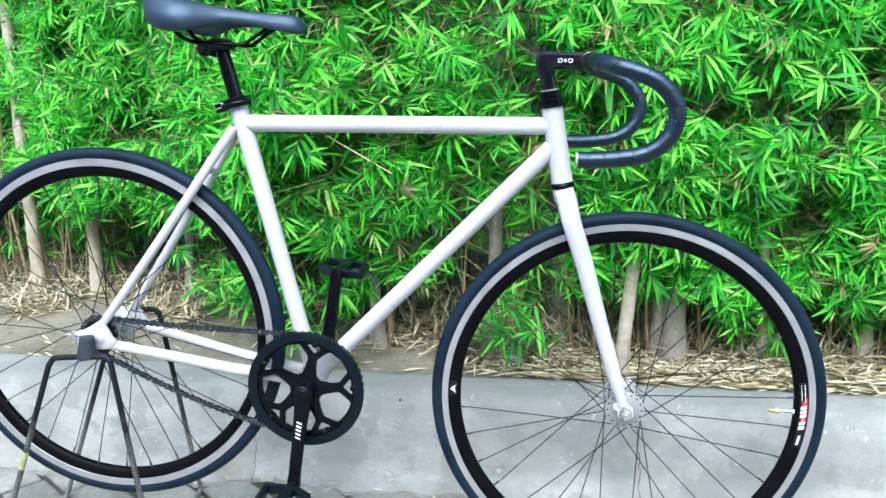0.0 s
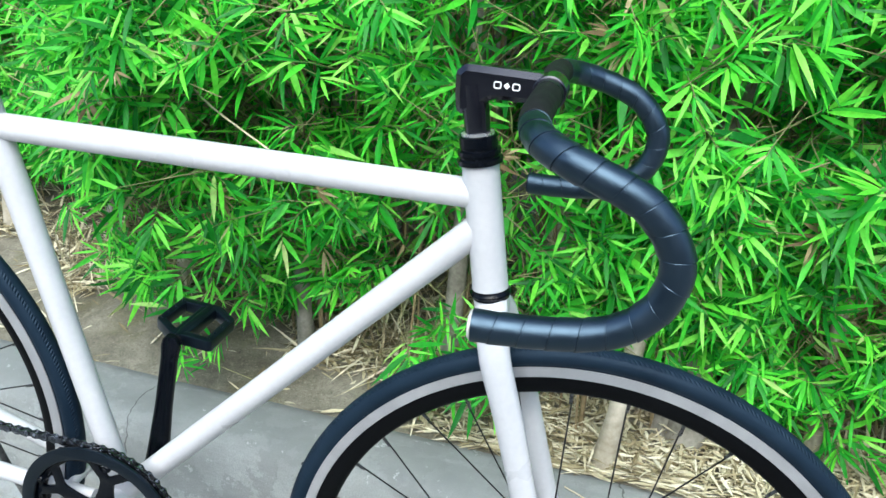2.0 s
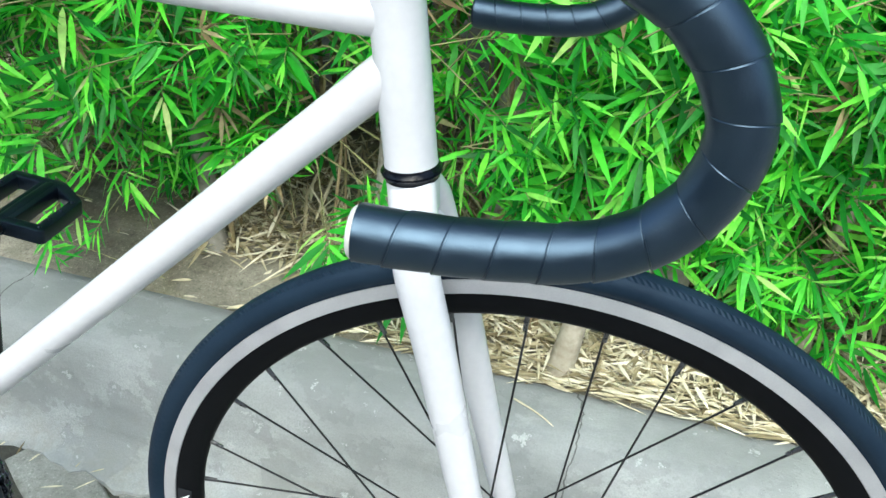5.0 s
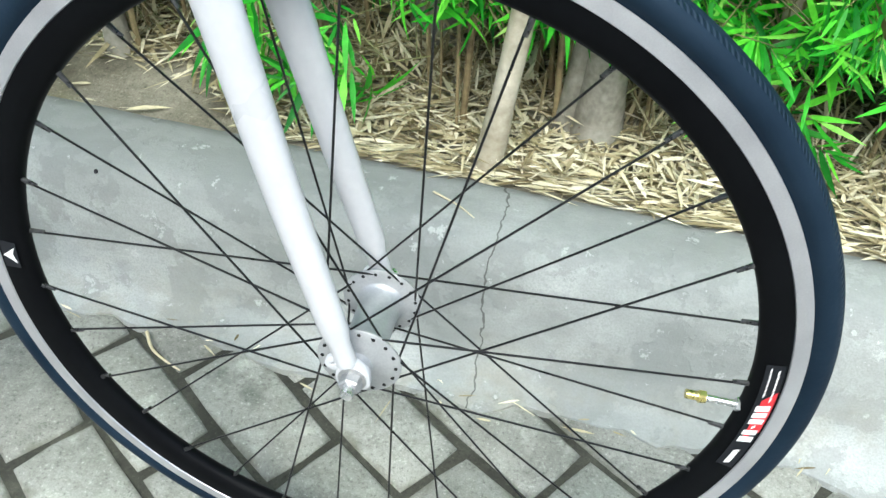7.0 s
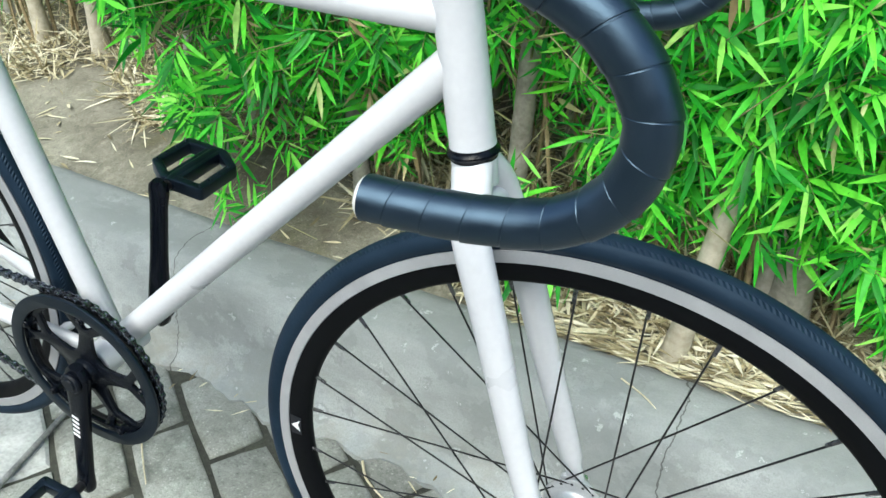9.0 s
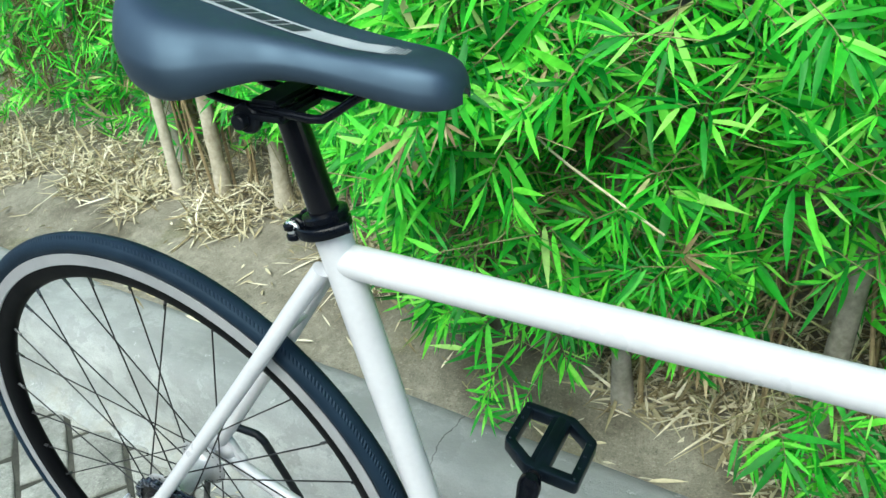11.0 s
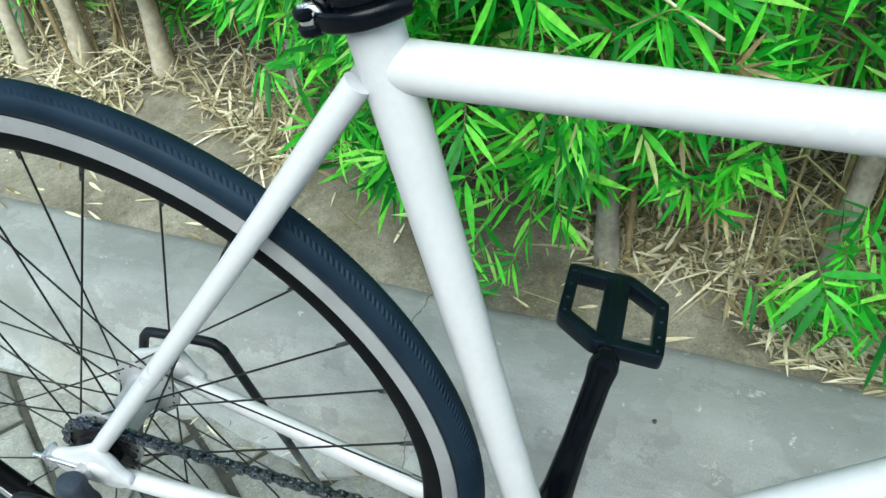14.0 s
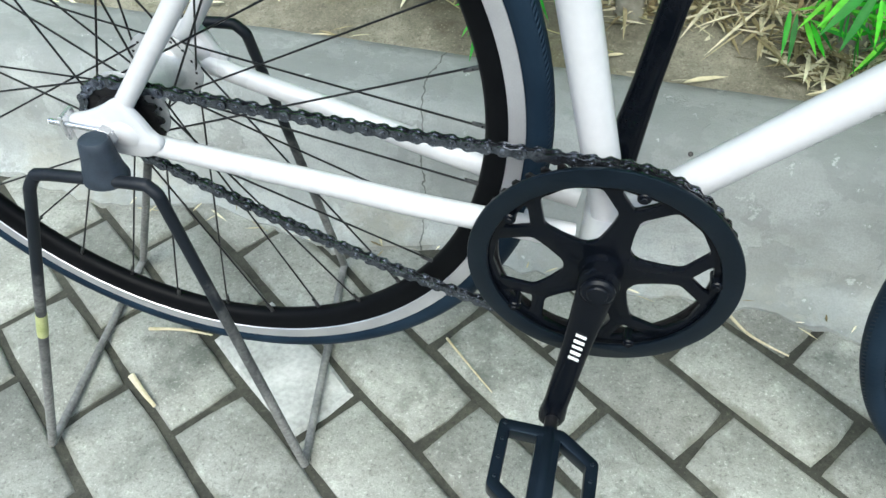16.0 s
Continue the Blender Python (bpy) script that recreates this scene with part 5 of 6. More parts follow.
# ---- stand ----
def build_stand():
    stand = thing("bicycle_stand", "bent steel rod stand with worn grey feet under the rear axle", "bicycle stand", at=(-0.52, 0.04, 0))
    o = Vector((0.52, -0.04, 0))
    near = [(-0.684, -0.121, 0.006), (-0.531, -0.094, 0.418), (-0.524, -0.091, 0.428), (-0.512, -0.090, 0.432), (-0.43, -0.090, 0.4355), (-0.421, -0.090, 0.434), (-0.414, -0.091, 0.427), (-0.375, -0.083, 0.006)]
    far = [(-0.725, 0.176, 0.006), (-0.506, 0.092, 0.454), (-0.498, 0.090, 0.464), (-0.488, 0.089, 0.468), (-0.428, 0.089, 0.470), (-0.418, 0.089, 0.468), (-0.411, 0.090, 0.460), (-0.430, 0.225, 0.006)]

    def bent_rod(path, name, label):
        pts = [Vector(p) + o for p in path]
        for a, b, k in ((pts[0], pts[1], 0), (pts[-1], pts[-2], 1)):
            make("leg", sweep([a.lerp(b, u / 8) for u in range(9)], 0.0051, 14), stand_worn, stand, "dark leg with the paint worn to grey towards the foot")
            if name == "near_top_bar" and k == 0:
                make("tape_band", sweep([a.lerp(b, 0.525), a.lerp(b, 0.565), a.lerp(b, 0.605)], lambda u, q, l: 0.0056 if 0.2 < u < 0.8 else 0.0054, 14), tape_yellow, stand, "faded yellow tape band")
        make("top_bar", sweep([pts[1].lerp(pts[0], 0.002)] + spline(pts[1:-1], 0.004) + [pts[-2].lerp(pts[-1], 0.002)], 0.0052, 14), stand_paint, stand, label)
    bent_rod(near, "near_top_bar", "dark painted top bar")
    bent_rod(far, "far_top_bar", "dark painted top bar")
    for a, b in ((near[0], far[0]), (near[-1], far[-1])):
        a, b = Vector(a) + o, Vector(b) + o
        make("floor_rod", sweep(spline([a, a.lerp(b, 0.5), b], 0.03), 0.0050, 14), stand_grey, stand, "worn grey floor rod")
    for y, x, z in ((-0.090, -0.4615, 0.436),):
        c = Vector((x, y, z)) + o
        c += Vector((0.0, 0.007, 0.0))
        tall = [(-0.007, 0.9), (-0.006, 1.12), (-0.002, 1.16), (0.004, 1.02), (0.014, 0.90), (0.026, 0.80), (0.0315, 0.76), (0.0340, 0.66), (0.0345, 0.35)]
        lot = sweep([c + Vector((0.10 * h, 0, h)) for h, k in tall], 1.0, 28)
        lot = ([c + Vector((0.10 * tall[i // 28][0], 0, tall[i // 28][0])) + Vector((d.x * 0.0172, d.y * 0.0140, 0)) * tall[i // 28][1] for i, d in ((i, v - c - Vector((0.10 * tall[i // 28][0], 0, tall[i // 28][0]))) for i, v in enumerate(lot[0]))], lot[1])
        make("axle_holder", lot, holder_rubber, stand, "rubber-coated axle holder")
    return stand


build_stand()

# ---- planting ----
def blade(base, ahead, up, length, width, droop, fold):
    """A lance-shaped leaf: ten points, with a fold along its middle and a droop."""
    ahead, up = ahead.normalized(), up.normalized()
    side = ahead.cross(up).normalized()
    up = side.cross(ahead)
    verts = [base]
    for s, w in ((0.12, 0.62), (0.38, 1.0), (0.70, 0.66)):
        mid = base + ahead * (length * s) + up * (-droop * length * s * s)
        verts += [mid + side * (width * 0.5 * w) + up * (fold * width * w), mid, mid - side * (width * 0.5 * w) + up * (fold * width * w)]
    verts.append(base + ahead * length + up * (-droop * length))
    return verts


BLADE_FACES = [(0, 1, 2), (0, 2, 3), (1, 4, 5, 2), (2, 5, 6, 3), (4, 7, 8, 5), (5, 8, 9, 6), (7, 10, 8), (8, 10, 9)]


class Heap:
    """Gathers leaves into one mesh."""
    def __init__(self):
        self.verts, self.faces = [], []

    def add(self, verts, faces=BLADE_FACES):
        n = len(self.verts)
        self.verts += verts
        self.faces += [tuple(i + n for i in f) for f in faces]

    def mesh(self, name, mat):
        me = bpy.data.meshes.new(name)
        me.from_pydata([tuple(v) for v in self.verts], [], self.faces)
        me.materials.append(mat)
        me.polygons.foreach_set("use_smooth", [True] * len(me.polygons))
        return me


rng = random.Random(11)


def hedge_front(x, z):
    """How near the foliage comes, by place along the hedge and height."""
    y = 0.44 - 0.11 * min(max((z - 0.40) / 0.35, 0), 1)
    if x < -0.25:
        y += (-0.25 - x) * 0.56
    y -= 0.05 * math.exp(-((x + 0.27) / 0.17) ** 2)
    return y + 0.06 * noise.noise(Vector((x * 3.3, z * 3.3, 2.0))) + 0.04 * noise.noise(Vector((x * 7, z * 7, 9.0)))


def hedge_floor(x, y):
    """The height under which no leaves hang."""
    z = 0.43 + 0.17 * noise.noise(Vector((x * 2.6, y * 2.0, 4.0))) + 0.16 * noise.noise(Vector((x * 8.0, y * 6.0, 7.0)))
    z -= 0.11 * math.exp(-((x + 0.27) / 0.17) ** 2)
    if x < -0.60:
        z += min(0.10, (-0.60 - x) * 0.5)
    if x > 0.6:
        z -= 0.10
    return max(z, soil_height(x, y) + 0.07)


def spray(leaves, twigs, tip, ahead, scale):
    """A twig's end with its fan of narrow leaves, spread out in one plane."""
    ahead = ahead.normalized()
    face = Vector((rng.uniform(-0.6, 0.6), rng.uniform(-1.0, -0.3), rng.uniform(-0.1, 1.0)))
    face = (face - ahead * face.dot(ahead)).normalized()
    n = rng.randint(6, 10)
    stem = rng.uniform(0.02, 0.06) * scale
    reach = rng.uniform(55, 100)
    for i in range(n):
        s = i / (n - 1)
        k = 1 if i % 2 else -1
        d = Matrix.Rotation(radians(reach * (1 - 0.9 * s) * k + rng.uniform(-10, 10)), 3, face) @ ahead
        d = d + Vector((0, 0, -rng.uniform(0.0, 0.25))) + face * rng.uniform(-0.15, 0.25)
        length = rng.uniform(0.036, 0.076) * scale * (0.78 + 0.32 * math.sin(math.pi * min(s + 0.15, 1)))
        up = face + Vector((rng.uniform(-0.4, 0.4), rng.uniform(-0.4, 0.4), rng.uniform(-0.3, 0.4)))
        leaves.add(blade(tip + ahead * (stem * (s - 1)), d, up, length, length * rng.uniform(0.095, 0.15), rng.uniform(0.0, 0.30), rng.uniform(0.04, 0.16)))
    a = tip - ahead * (stem + rng.uniform(0.03, 0.12))
    v, f = sweep([a, tip - ahead * stem * 0.5 + Vector((0, 0, 0.004)), tip], lambda u, q, l: 0.0011 - 0.0006 * u, 4, False)
    twigs.add([Vector(q) for q in v], f)


def build_bamboo(x, y, lean, height, girth, mat, sprays, label):
    """One bamboo: jointed culm, side branches and leafy crown."""
    z0 = soil_height(x, y) - 0.02
    plant = thing("bamboo", label, "bamboo", "bamboo along the bed", at=(x, y, z0))
    pts, n = [], int(height / 0.03)
    bend = Vector((rng.uniform(-0.03, 0.03), rng.uniform(-0.03, 0.02), 0))
    for i in range(n + 1):
        s = i / n
        pts.append(Vector((lean[0] * s * height, lean[1] * s * height, s * height)) + bend * math.sin(math.pi * s * 1.3))
    gap = rng.uniform(0.16, 0.24)

    def joint(s, a, l):
        k = abs(((l / gap) + 0.5) % 1.0 - 0.5) * gap
        return girth * (1 - 0.45 * s) * (1.0 + (0.12 if k < 0.006 else 0.0) + (0.35 * (0.12 - l) / 0.12 if l < 0.12 else 0.0))
    make("culm", sweep(pts, joint, 12), mat, plant, sharp=60)
    for _ in range(5):
        dx, dy = rng.uniform(-0.10, 0.10), rng.uniform(-0.02, 0.14)
        h = rng.uniform(0.35, 1.35)
        top = Vector((dx + rng.uniform(-0.10, 0.10), dy + rng.uniform(-0.04, 0.06), h))
        path = spline([(dx, dy, 0.0), Vector((dx, dy, 0)).lerp(top, 0.5) + Vector((rng.uniform(-0.02, 0.02), 0, 0)), top], 0.08)
        g = rng.uniform(0.002, 0.0052)
        make("cane", sweep(path, lambda s, a, l: g * (1 - 0.4 * s), 7), cane_brown, plant, "thin dry brown cane")
    leaves, twigs, dry = Heap(), Heap(), Heap()
    for tip, ahead, scale in sprays:
        withered = rng.random() < 0.022
        spray(dry if withered else leaves, twigs, tip - Vector((x, y, z0)), ahead, scale * (0.75 if withered else 1.0))
        if rng.random() < 0.45:
            s = min(max((tip.z - z0) / height * rng.uniform(0.75, 0.98), 0.05), 0.98)
            root = pts[int(s * n)]
            end = tip - Vector((x, y, z0)) - ahead.normalized() * 0.08
            mid = root.lerp(end, 0.55) + Vector((0, 0, 0.04))
            v, f = sweep(spline([root, mid, end], 0.05), lambda u, q, l: 0.0022 - 0.0013 * u, 5, False)
            twigs.add([Vector(q) for q in v], f)
    if leaves.verts:
        tagged(part("crown", leaves.mesh("crown", leaf_mat), plant), "fresh green drooping bamboo leaves")
        if dry.verts:
            tagged(part("dry_leaves", dry.mesh("dry_leaves", withered_mat), plant), "withered tan leaves among the green")
        tagged(part("branchwork", twigs.mesh("branchwork", branch_green), plant), kind="stuff")
    return plant


def build_hedge():
    spots = [(0.512, 0.452, (0.06, 0.0), 1.9, 0.0165, culm_bark), (0.650, 0.545, (-0.05, 0.02), 1.7, 0.030, culm_grey), (0.615, 0.560, (0.10, 0.0), 1.6, 0.020, culm_grey),
             (0.210, 0.555, (0.02, 0.0), 1.8, 0.018, culm_grey), (-0.082, 0.600, (0.0, 0.02), 1.8, 0.017, culm_grey), (-0.480, 0.815, (0.02, 0.0), 2.0, 0.019, culm_bark),
             (0.384, 0.740, (0.0, 0.0), 2.0, 0.034, culm_grey), (1.085, 0.550, (0.02, 0.0), 1.8, 0.018, culm_bark), (0.860, 0.560, (-0.03, 0.0), 1.8, 0.013, culm_bark),
             (-1.290, 0.960, (0.02, 0.0), 2.1, 0.020, culm_bark), (-1.085, 0.960, (0.02, 0.0), 2.1, 0.021, culm_bark), (-1.430, 0.930, (-0.02, 0.0), 2.0, 0.015, culm_bark),
             (-1.520, 1.060, (-0.05, 0.0), 2.0, 0.017, culm_grey), (-1.640, 1.120, (0.0, 0.0), 2.1, 0.018, culm_bark), (-0.760, 0.930, (0.03, 0.0), 2.0, 0.016, culm_grey)]
    x = -3.9
    while x < 3.9:
        near = 0.86 if x > -0.5 else 1.20
        spots.append((x + rng.uniform(-0.05, 0.05), near + rng.uniform(0, 0.25), (rng.uniform(-0.03, 0.03), rng.uniform(-0.02, 0.04)), rng.uniform(1.8, 2.2), rng.uniform(0.008, 0.014), rng.choice((culm_bark, culm_grey))))
        x += 0.115
    lots = [[] for _ in spots]
    placed = 0
    while placed < 14500:
        x, z = rng.uniform(-2.5, 2.2), rng.uniform(0.26, 1.0) if rng.random() < 0.56 else rng.uniform(1.0, 1.6)
        front = hedge_front(x, z)
        y = front + min(rng.expovariate(1 / 0.15), 0.9)
        if z < hedge_floor(x, y):
            continue
        if noise.noise(Vector((x * 5.2, y * 5.2, z * 5.2))) < 0.02 and rng.random() < (0.95 if z < 0.85 else 0.80):
            continue
        if z > 0.45 and y < front + 0.42 and noise.noise(Vector((x * 2.7, z * 1.5, 7.7))) < (-0.20 if x > -0.3 else -0.04) and rng.random() < (0.66 if -0.15 < x < 0.35 else 0.90):
            continue
        if 0.56 < x < 0.73 and y < 0.56 and z < 0.43:
            continue
        if abs(x - 0.512 - 0.06 * (z - 0.2)) < 0.055 and y < 0.47 and z < 0.50:
            continue
        ahead = Vector((rng.uniform(-0.9, 0.9), rng.uniform(-0.8, -0.05), rng.uniform(-0.8, 0.75)))
        scale = rng.uniform(0.75, 1.2)
        k = min(range(len(spots)), key=lambda i: abs(spots[i][0] - x) + 0.3 * abs(spots[i][1] - y) + rng.uniform(0, 0.12))
        lots[k].append((Vector((x, y, z)), ahead, scale))
        placed += 1
    # unseen canopy overhead, added to shade the inside of the hedge
    for _ in range(2600):
        x, z = rng.uniform(-2.3, 2.4), rng.uniform(1.55, 2.10)
        y = max(hedge_front(x, 1.2), 0.40) + rng.uniform(-0.03 + 0.25 * min(max((x + 0.2) / 0.5, 0.0), 1.0), 0.95)
        k = min(range(len(spots)), key=lambda i: abs(spots[i][0] - x) + 0.3 * abs(spots[i][1] - y) + rng.uniform(0, 0.12))
        lots[k].append((Vector((x, y, z)), Vector((rng.uniform(-0.9, 0.9), rng.uniform(-0.8, 0.3), rng.uniform(-0.6, 0.5))), rng.uniform(1.5, 2.1)))
    for _ in range(1700):
        x, z = rng.uniform(-0.9, 2.3), rng.uniform(0.55, 1.55)
        y = hedge_front(x, z) + rng.uniform(0.45, 0.85)
        if y > 1.5:
            continue
        k = min(range(len(spots)), key=lambda i: abs(spots[i][0] - x) + 0.3 * abs(spots[i][1] - y) + rng.uniform(0, 0.12))
        lots[k].append((Vector((x, y, z)), Vector((rng.uniform(-0.9, 0.9), rng.uniform(-0.8, -0.05), rng.uniform(-0.8, 0.75))), rng.uniform(1.1, 1.6)))
    for _ in range(1600):
        x, y, z = rng.uniform(-2.5, -0.25), rng.uniform(0.98, 1.40), rng.uniform(0.36, 1.35)
        k = min(range(len(spots)), key=lambda i: abs(spots[i][0] - x) + 0.3 * abs(spots[i][1] - y) + rng.uniform(0, 0.12))
        lots[k].append((Vector((x, y, z)), Vector((rng.uniform(-0.9, 0.9), rng.uniform(-0.8, -0.05), rng.uniform(-0.8, 0.75))), rng.uniform(0.9, 1.3)))
    for _ in range(2600):
        x, z = rng.choice((-1, 1)) * rng.uniform(2.1, 3.9), rng.uniform(0.40, 1.65)
        y = hedge_front(min(max(x, -2.4), 2.4), z) + min(rng.expovariate(1 / 0.2), 0.8)
        k = min(range(len(spots)), key=lambda i: abs(spots[i][0] - x) + 0.3 * abs(spots[i][1] - y) + rng.uniform(0, 0.12))
        lots[k].append((Vector((x, y, z)), Vector((rng.uniform(-0.9, 0.9), rng.uniform(-0.8, -0.05), rng.uniform(-0.8, 0.75))), rng.uniform(1.1, 1.7)))
    low_shoots = [(0.19, 0.43, 0.36), (0.24, 0.45, 0.33), (0.28, 0.44, 0.38), (0.31, 0.46, 0.31), (0.23, 0.47, 0.42), (0.17, 0.49, 0.31), (0.77, 0.50, 0.33), (0.82, 0.46, 0.38), (0.90, 0.48, 0.31), (0.72, 0.47, 0.41)]
    for x, y, z in low_shoots:
        k = min(range(len(spots)), key=lambda i: abs(spots[i][0] - x) + abs(spots[i][1] - y))
        for _ in range(4):
            lots[k].append((Vector((x, y, z)) + Vector([rng.uniform(-0.035, 0.035) for _ in range(3)]), Vector((rng.uniform(-0.8, 0.8), -0.5, rng.uniform(-0.5, 0.5))), rng.uniform(0.85, 1.15)))
    # leaves hanging before the pale culm beside the front wheel
    for _ in range(26):
        z = rng.uniform(0.56, 0.90)
        lots[0].append((Vector((0.512 + 0.06 * (z - 0.2) + rng.uniform(-0.06, 0.06), rng.uniform(0.35, 0.42), z)), Vector((rng.uniform(-0.9, 0.9), -0.4, rng.uniform(-0.7, 0.3))), rng.uniform(0.9, 1.2)))
    for (x, y, lean, h, g, mat), lot in zip(spots, lots):
        tone = "pale tan" if mat == culm_bark else "weathered grey"
        plant = build_bamboo(x, y, lean, h, g, mat, lot, "leafy bamboo with a " + tone + " culm in the planting bed")
        if x == -0.082:
            o = Vector(plant.location)
            stalk = [Vector(q) - o for q in ((-0.26, 0.43, 0.86), (-0.19, 0.395, 0.822), (-0.125, 0.368, 0.784), (-0.06, 0.362, 0.746), (0.014, 0.360, 0.702))]
            make("cane", sweep(spline(stalk, 0.02), lambda s, a, l: 0.0016, 7), twig_tan, plant, "long straight pale dry stalk")


build_hedge()


def build_litter():
    """Fallen dry bamboo leaves on the bed and along the kerb's edge."""
    heap = Heap()
    count = 0
    while count < 23000:
        x = rng.uniform(-2.6, 2.2)
        back = kerb_line(x)[1]
        d = abs(rng.gauss(0, 0.30)) - 0.012
        y = back + d
        bare = 0.0 if x > 0.30 else min(0.34, (0.30 - x) * 0.52) * (0.75 + 0.6 * noise.noise(Vector((x * 6, 0.3, 0))))
        if d < bare and rng.random() < 0.985:
            continue
        if d > 0.95:
            continue
        count += 1
        lie = soil_height(x, max(y, back)) + rng.uniform(0.002, 0.022 if d > bare + 0.02 else 0.006)
        a = rng.uniform(0, math.tau) if d > 0.045 else rng.choice((0.0, math.pi)) + rng.uniform(-0.45, 0.45)
        ahead = Vector((math.cos(a), math.sin(a), rng.uniform(-0.18, 0.18) if d < 0.14 or rng.random() < 0.8 else rng.uniform(0.4, 2.5)))
        up = Vector((rng.uniform(-0.5, 0.5), rng.uniform(-0.5, 0.5), 1))
        length = rng.uniform(0.018, 0.070) if d < 0.12 or rng.random() < 0.82 else rng.uniform(0.07, 0.13)
        heap.add(blade(Vector((x, y, max(lie, 0.212 if d < 0.02 else 0))), ahead, up, length, rng.uniform(0.0025, 0.0078), rng.uniform(-0.1, 0.15), rng.uniform(0.05, 0.3)))
    ob = new("leaf_litter", heap.mesh("leaf_litter", litter_mat))
    tagged(ob, "dry tan fallen bamboo leaves covering the bed", "leaf litter", kind="stuff")
    heap = Heap()
    for _ in range(60):
        x = rng.uniform(-1.0, 1.0)
        y = kerb_line(x)[0] - abs(rng.gauss(0, 0.022)) - 0.012
        a = rng.uniform(0, math.tau)
        heap.add(blade(Vector((x, y, 0.007)), Vector((math.cos(a), math.sin(a), 0)), Vector((rng.uniform(-.3, .3), rng.uniform(-.3, .3), 1)), rng.uniform(0.01, 0.045), rng.uniform(0.0015, 0.004), 0.02, 0.1))
    tagged(new("scattered_litter", heap.mesh("scattered_litter", litter_mat)), "thin dry leaf scraps at the foot of the kerb", "leaf litter", kind="stuff")


build_litter()


def build_twig(pts, r, label, flat=1.0):
    o = Vector(pts[0])
    lot = sweep(spline([Vector(p) - o for p in pts], 0.006), lambda s, a, l: (r * (1 - 0.5 * s), r * flat * (1 - 0.5 * s)), 8)
    ob = new("dry_twig", mesh_of("dry_twig", *lot, twig_tan))
    ob.location = o
    return tagged(ob, label, "twig")


build_twig([(-0.641, -0.011, 0.004), (-0.612, -0.032, 0.006), (-0.588, -0.047, 0.003)], 0.0045, "broad yellow bamboo sliver lying on the pavers", 0.4)
build_twig([(-0.256, 0.129, 0.003), (-0.220, 0.094, 0.004), (-0.182, 0.059, 0.003)], 0.0018, "thin dry twig lying on the pavers")
build_twig([(-0.655, 0.063, 0.004), (-0.610, 0.070, 0.005), (-0.565, 0.071, 0.003)], 0.0025, "pale dry twig lying under the rear wheel")
build_twig([(0.100, 0.240, 0.004), (0.122, 0.212, 0.006), (0.150, 0.196, 0.005), (0.172, 0.188, 0.003)], 0.0024, "curved dry twig near the kerb")
build_twig([(0.458, 0.375, 0.2105), (0.498, 0.352, 0.2095), (0.536, 0.326, 0.200)], 0.0013, "pale dry twig lying on the kerb")


def build_kerb_dot():
    # dark disc added in place of a small hole in the concrete
    lot = soft_rod((0, 0, -0.006), (0, 0, 0.0015), 0.0032, 12, 0.0008)
    ob = new("kerb_dot", mesh_of("kerb_dot", *lot, steel_dark))
    ob.location, ob.rotation_euler = (0.0165, 0.3350, 0.1870), (radians(48), 0, 0)
    return tagged(ob, "small dark disc standing in for a hole in the kerb", "nail")


build_kerb_dot()


def build_stone():
    bm = bmesh.new()
    bmesh.ops.create_icosphere(bm, subdivisions=3, radius=1)
    for v in bm.verts:
        v.co = Vector((v.co.x * 0.036, v.co.y * 0.026, v.co.z * 0.020)) * (1 + 0.35 * noise.noise(v.co * 1.7))
    me = bpy.data.meshes.new("stone")
    bm.to_mesh(me)
    bm.free()
    me.materials.append(stone_white)
    ob = new("stone", me)
    ob.location = (-1.47, 0.60, soil_height(-1.47, 0.60) + 0.010)
    return tagged(ob, "pale rough lump of stone on the bare soil", "stone")


build_stone()


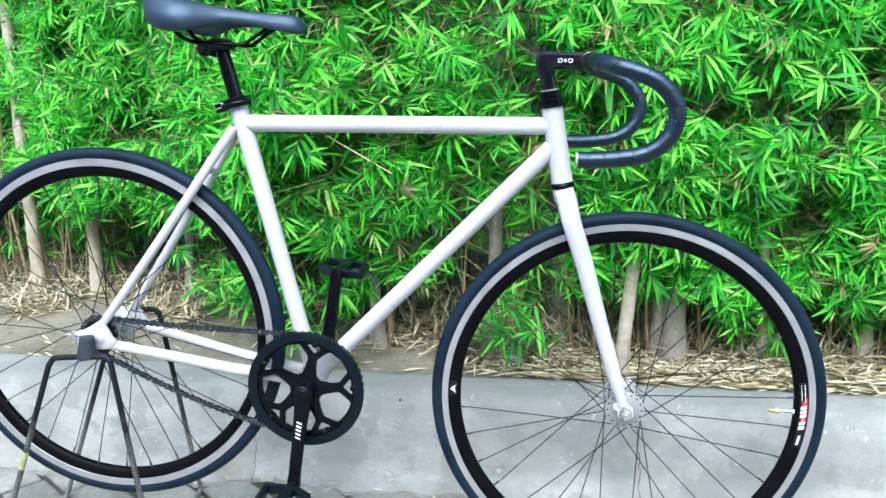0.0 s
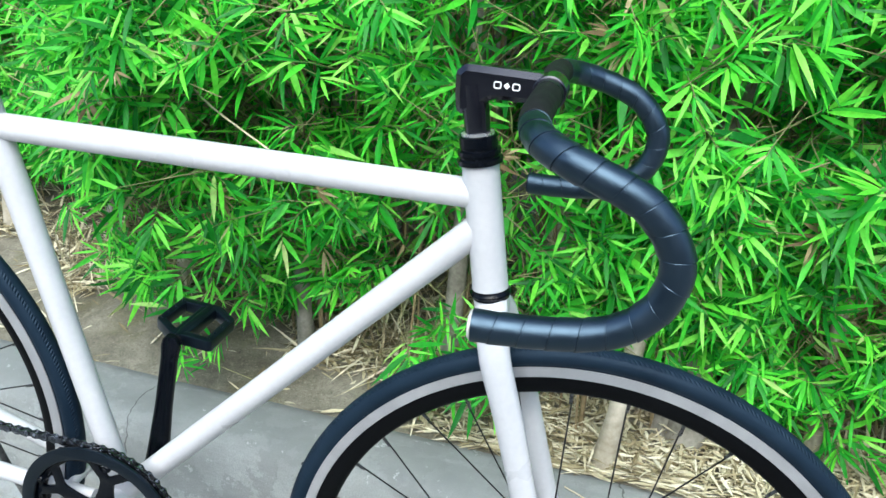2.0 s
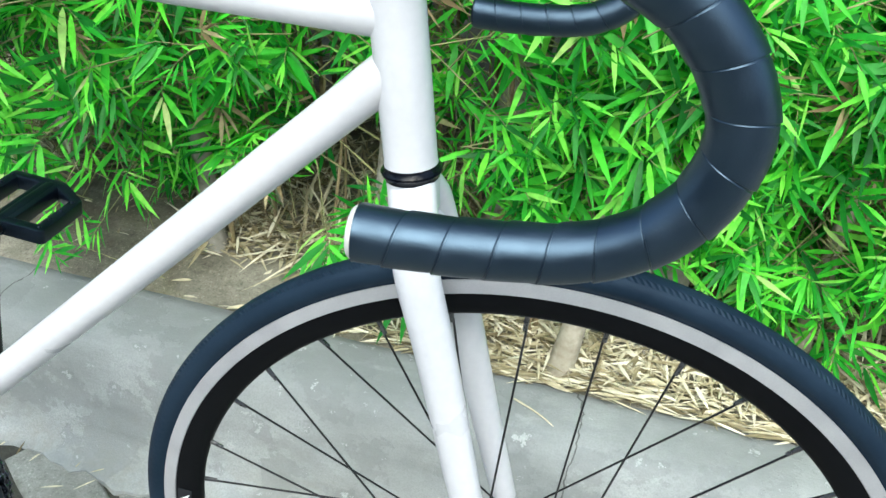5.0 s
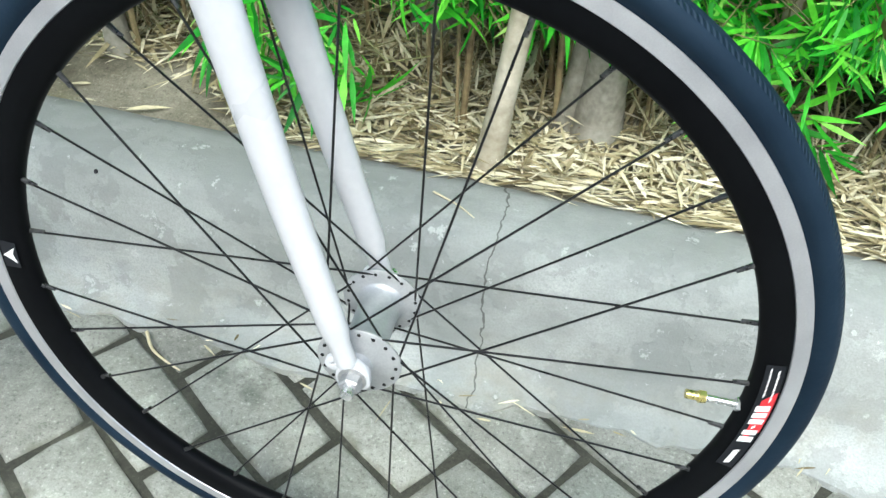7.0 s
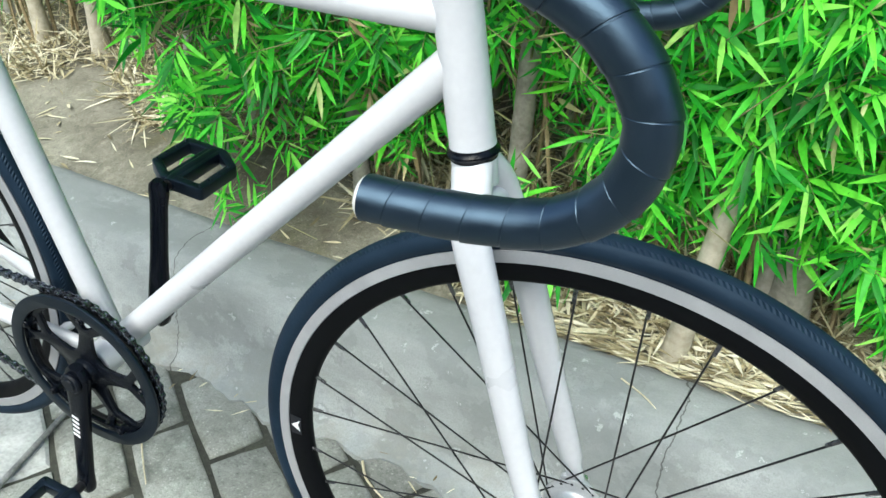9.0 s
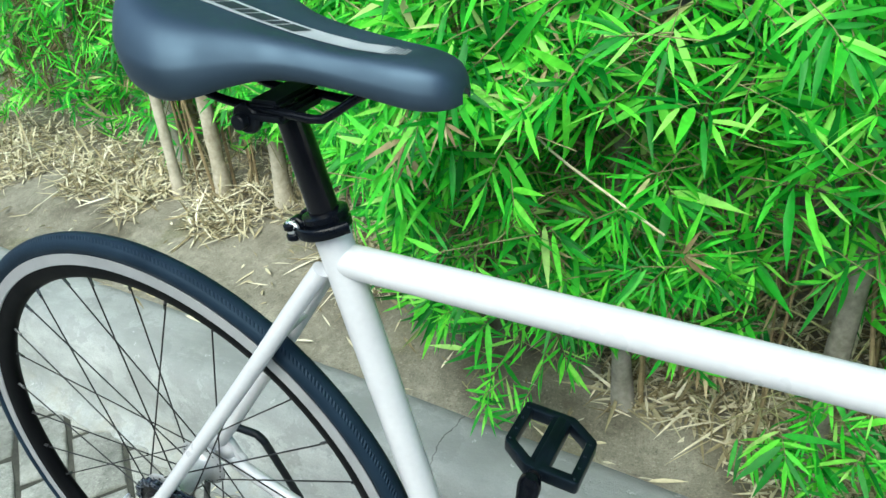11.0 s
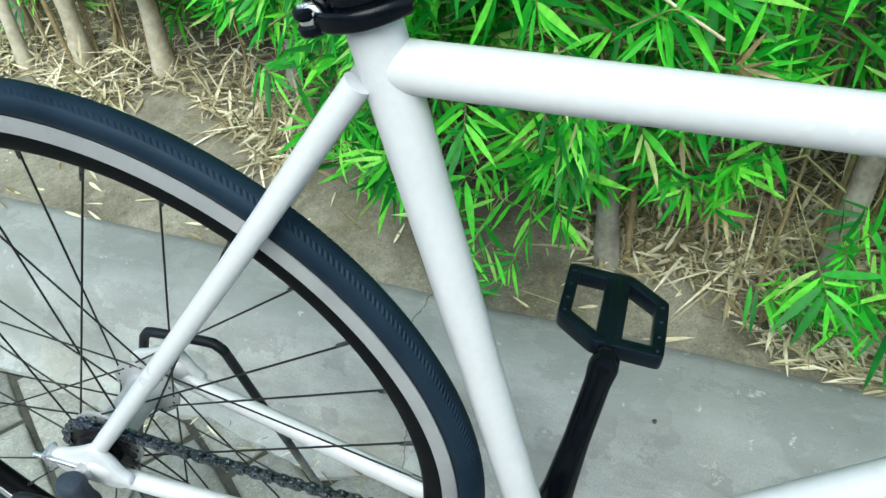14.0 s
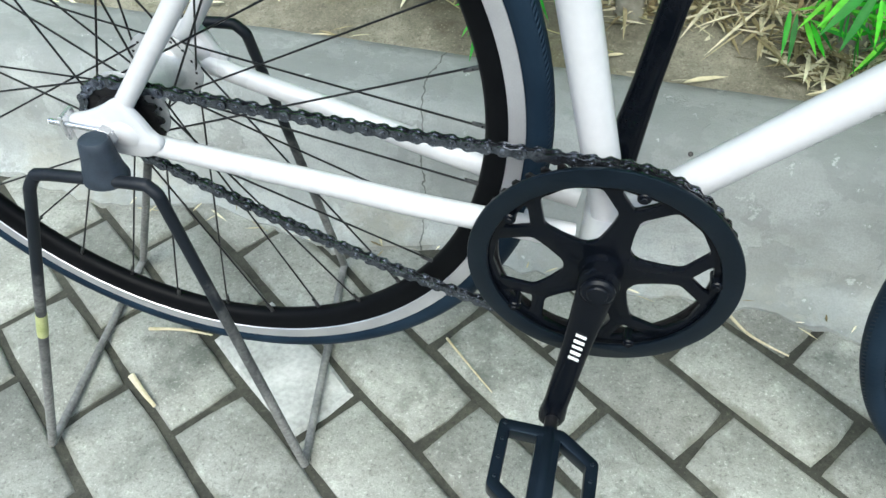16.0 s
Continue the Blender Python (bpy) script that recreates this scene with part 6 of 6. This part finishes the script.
# ---- pavers ----
def build_pavers():
    """Running bond laid askew to the kerb; the nearest are pieces of their own."""
    ca, sa = math.cos(radians(-36.5)), math.sin(radians(-36.5))
    pitch, step = 0.1065, 0.2135
    kinds = []
    for k in range(8):
        q = random.Random(k)
        lx, ly, c = 0.1022, 0.0484, 0.0040
        top, out = [], []
        ring = [(-lx, -ly), (-lx * 0.36, -ly), (lx * 0.33, -ly), (lx, -ly), (lx, 0), (lx, ly), (lx * 0.38, ly), (-lx * 0.3, ly), (-lx, ly), (-lx, 0)]
        for k2, (x, y) in enumerate(ring):
            cut = q.uniform(0.0, 0.004) if abs(x) == lx and abs(y) == ly else 0.0
            x, y = x + q.uniform(-0.0010, 0.0010) - math.copysign(cut, x), y + q.uniform(-0.0010, 0.0010) - math.copysign(cut, y) * (abs(y) > 0)
            out.append((x, y, -0.03))
            out.append((x, y, -c + q.uniform(-0.0015, 0.001)))
            top.append((x * (1 - c / lx * 1.4), y * (1 - c / ly * 1.2), q.uniform(-0.0014, 0.0006)))
        n = len(ring)
        verts = out + top + [(0, 0, 0.0010)]
        faces = []
        for i in range(n):
            j = (i + 1) % n
            faces += [(2 * i, 2 * j, 2 * j + 1, 2 * i + 1), (2 * i + 1, 2 * j + 1, 2 * n + j, 2 * n + i), (2 * n + i, 2 * n + j, 3 * n)]
        kinds.append((verts, faces, mesh_of("paver", verts, faces, paver_mat, 50)))
    pale = mesh_of("paver", kinds[0][0], kinds[0][1], mortar_white, 25)
    q = random.Random(5)
    rest_v, rest_f = [], []
    n = 0
    for row in range(-60, 30):
        for col in range(-30, 30):
            s = -0.40 + col * step + (0 if row % 2 == 0 else step / 2 + 0.003) + step / 2
            d = 0.245 + (row + 0.5) * pitch
            x, y = s * ca - d * sa, s * sa + d * ca
            if abs(x) > 5 or y < -5 or y > kerb_line(x)[0] + 0.06:
                continue
            v, f, me = q.choice(kinds)
            m = Matrix.Translation((x, y, q.uniform(-0.0025, 0.0))) @ Matrix.Rotation(radians(-36.5 + q.uniform(-0.7, 0.7)), 4, "Z") @ Matrix.Rotation(radians(q.uniform(-0.5, 0.5)), 4, "X") @ Matrix.Rotation(radians(q.uniform(-0.3, 0.3)), 4, "Y")
            if -1.75 < x < 1.75 and y > -0.95 and n < 300:
                n += 1
                near = abs(x + 0.415) < 0.06 and abs(y - 0.055) < 0.045
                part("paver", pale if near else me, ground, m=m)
            else:
                b = len(rest_v)
                rest_v += [m @ Vector(p) for p in v]
                rest_f += [tuple(i + b for i in t) for t in f]
    rest = part("paving", mesh_of("paving", rest_v, rest_f, paver_far_mat, 25), ground, "weathered grey concrete pavers")
    tagged(rest, kind="stuff")


build_pavers()
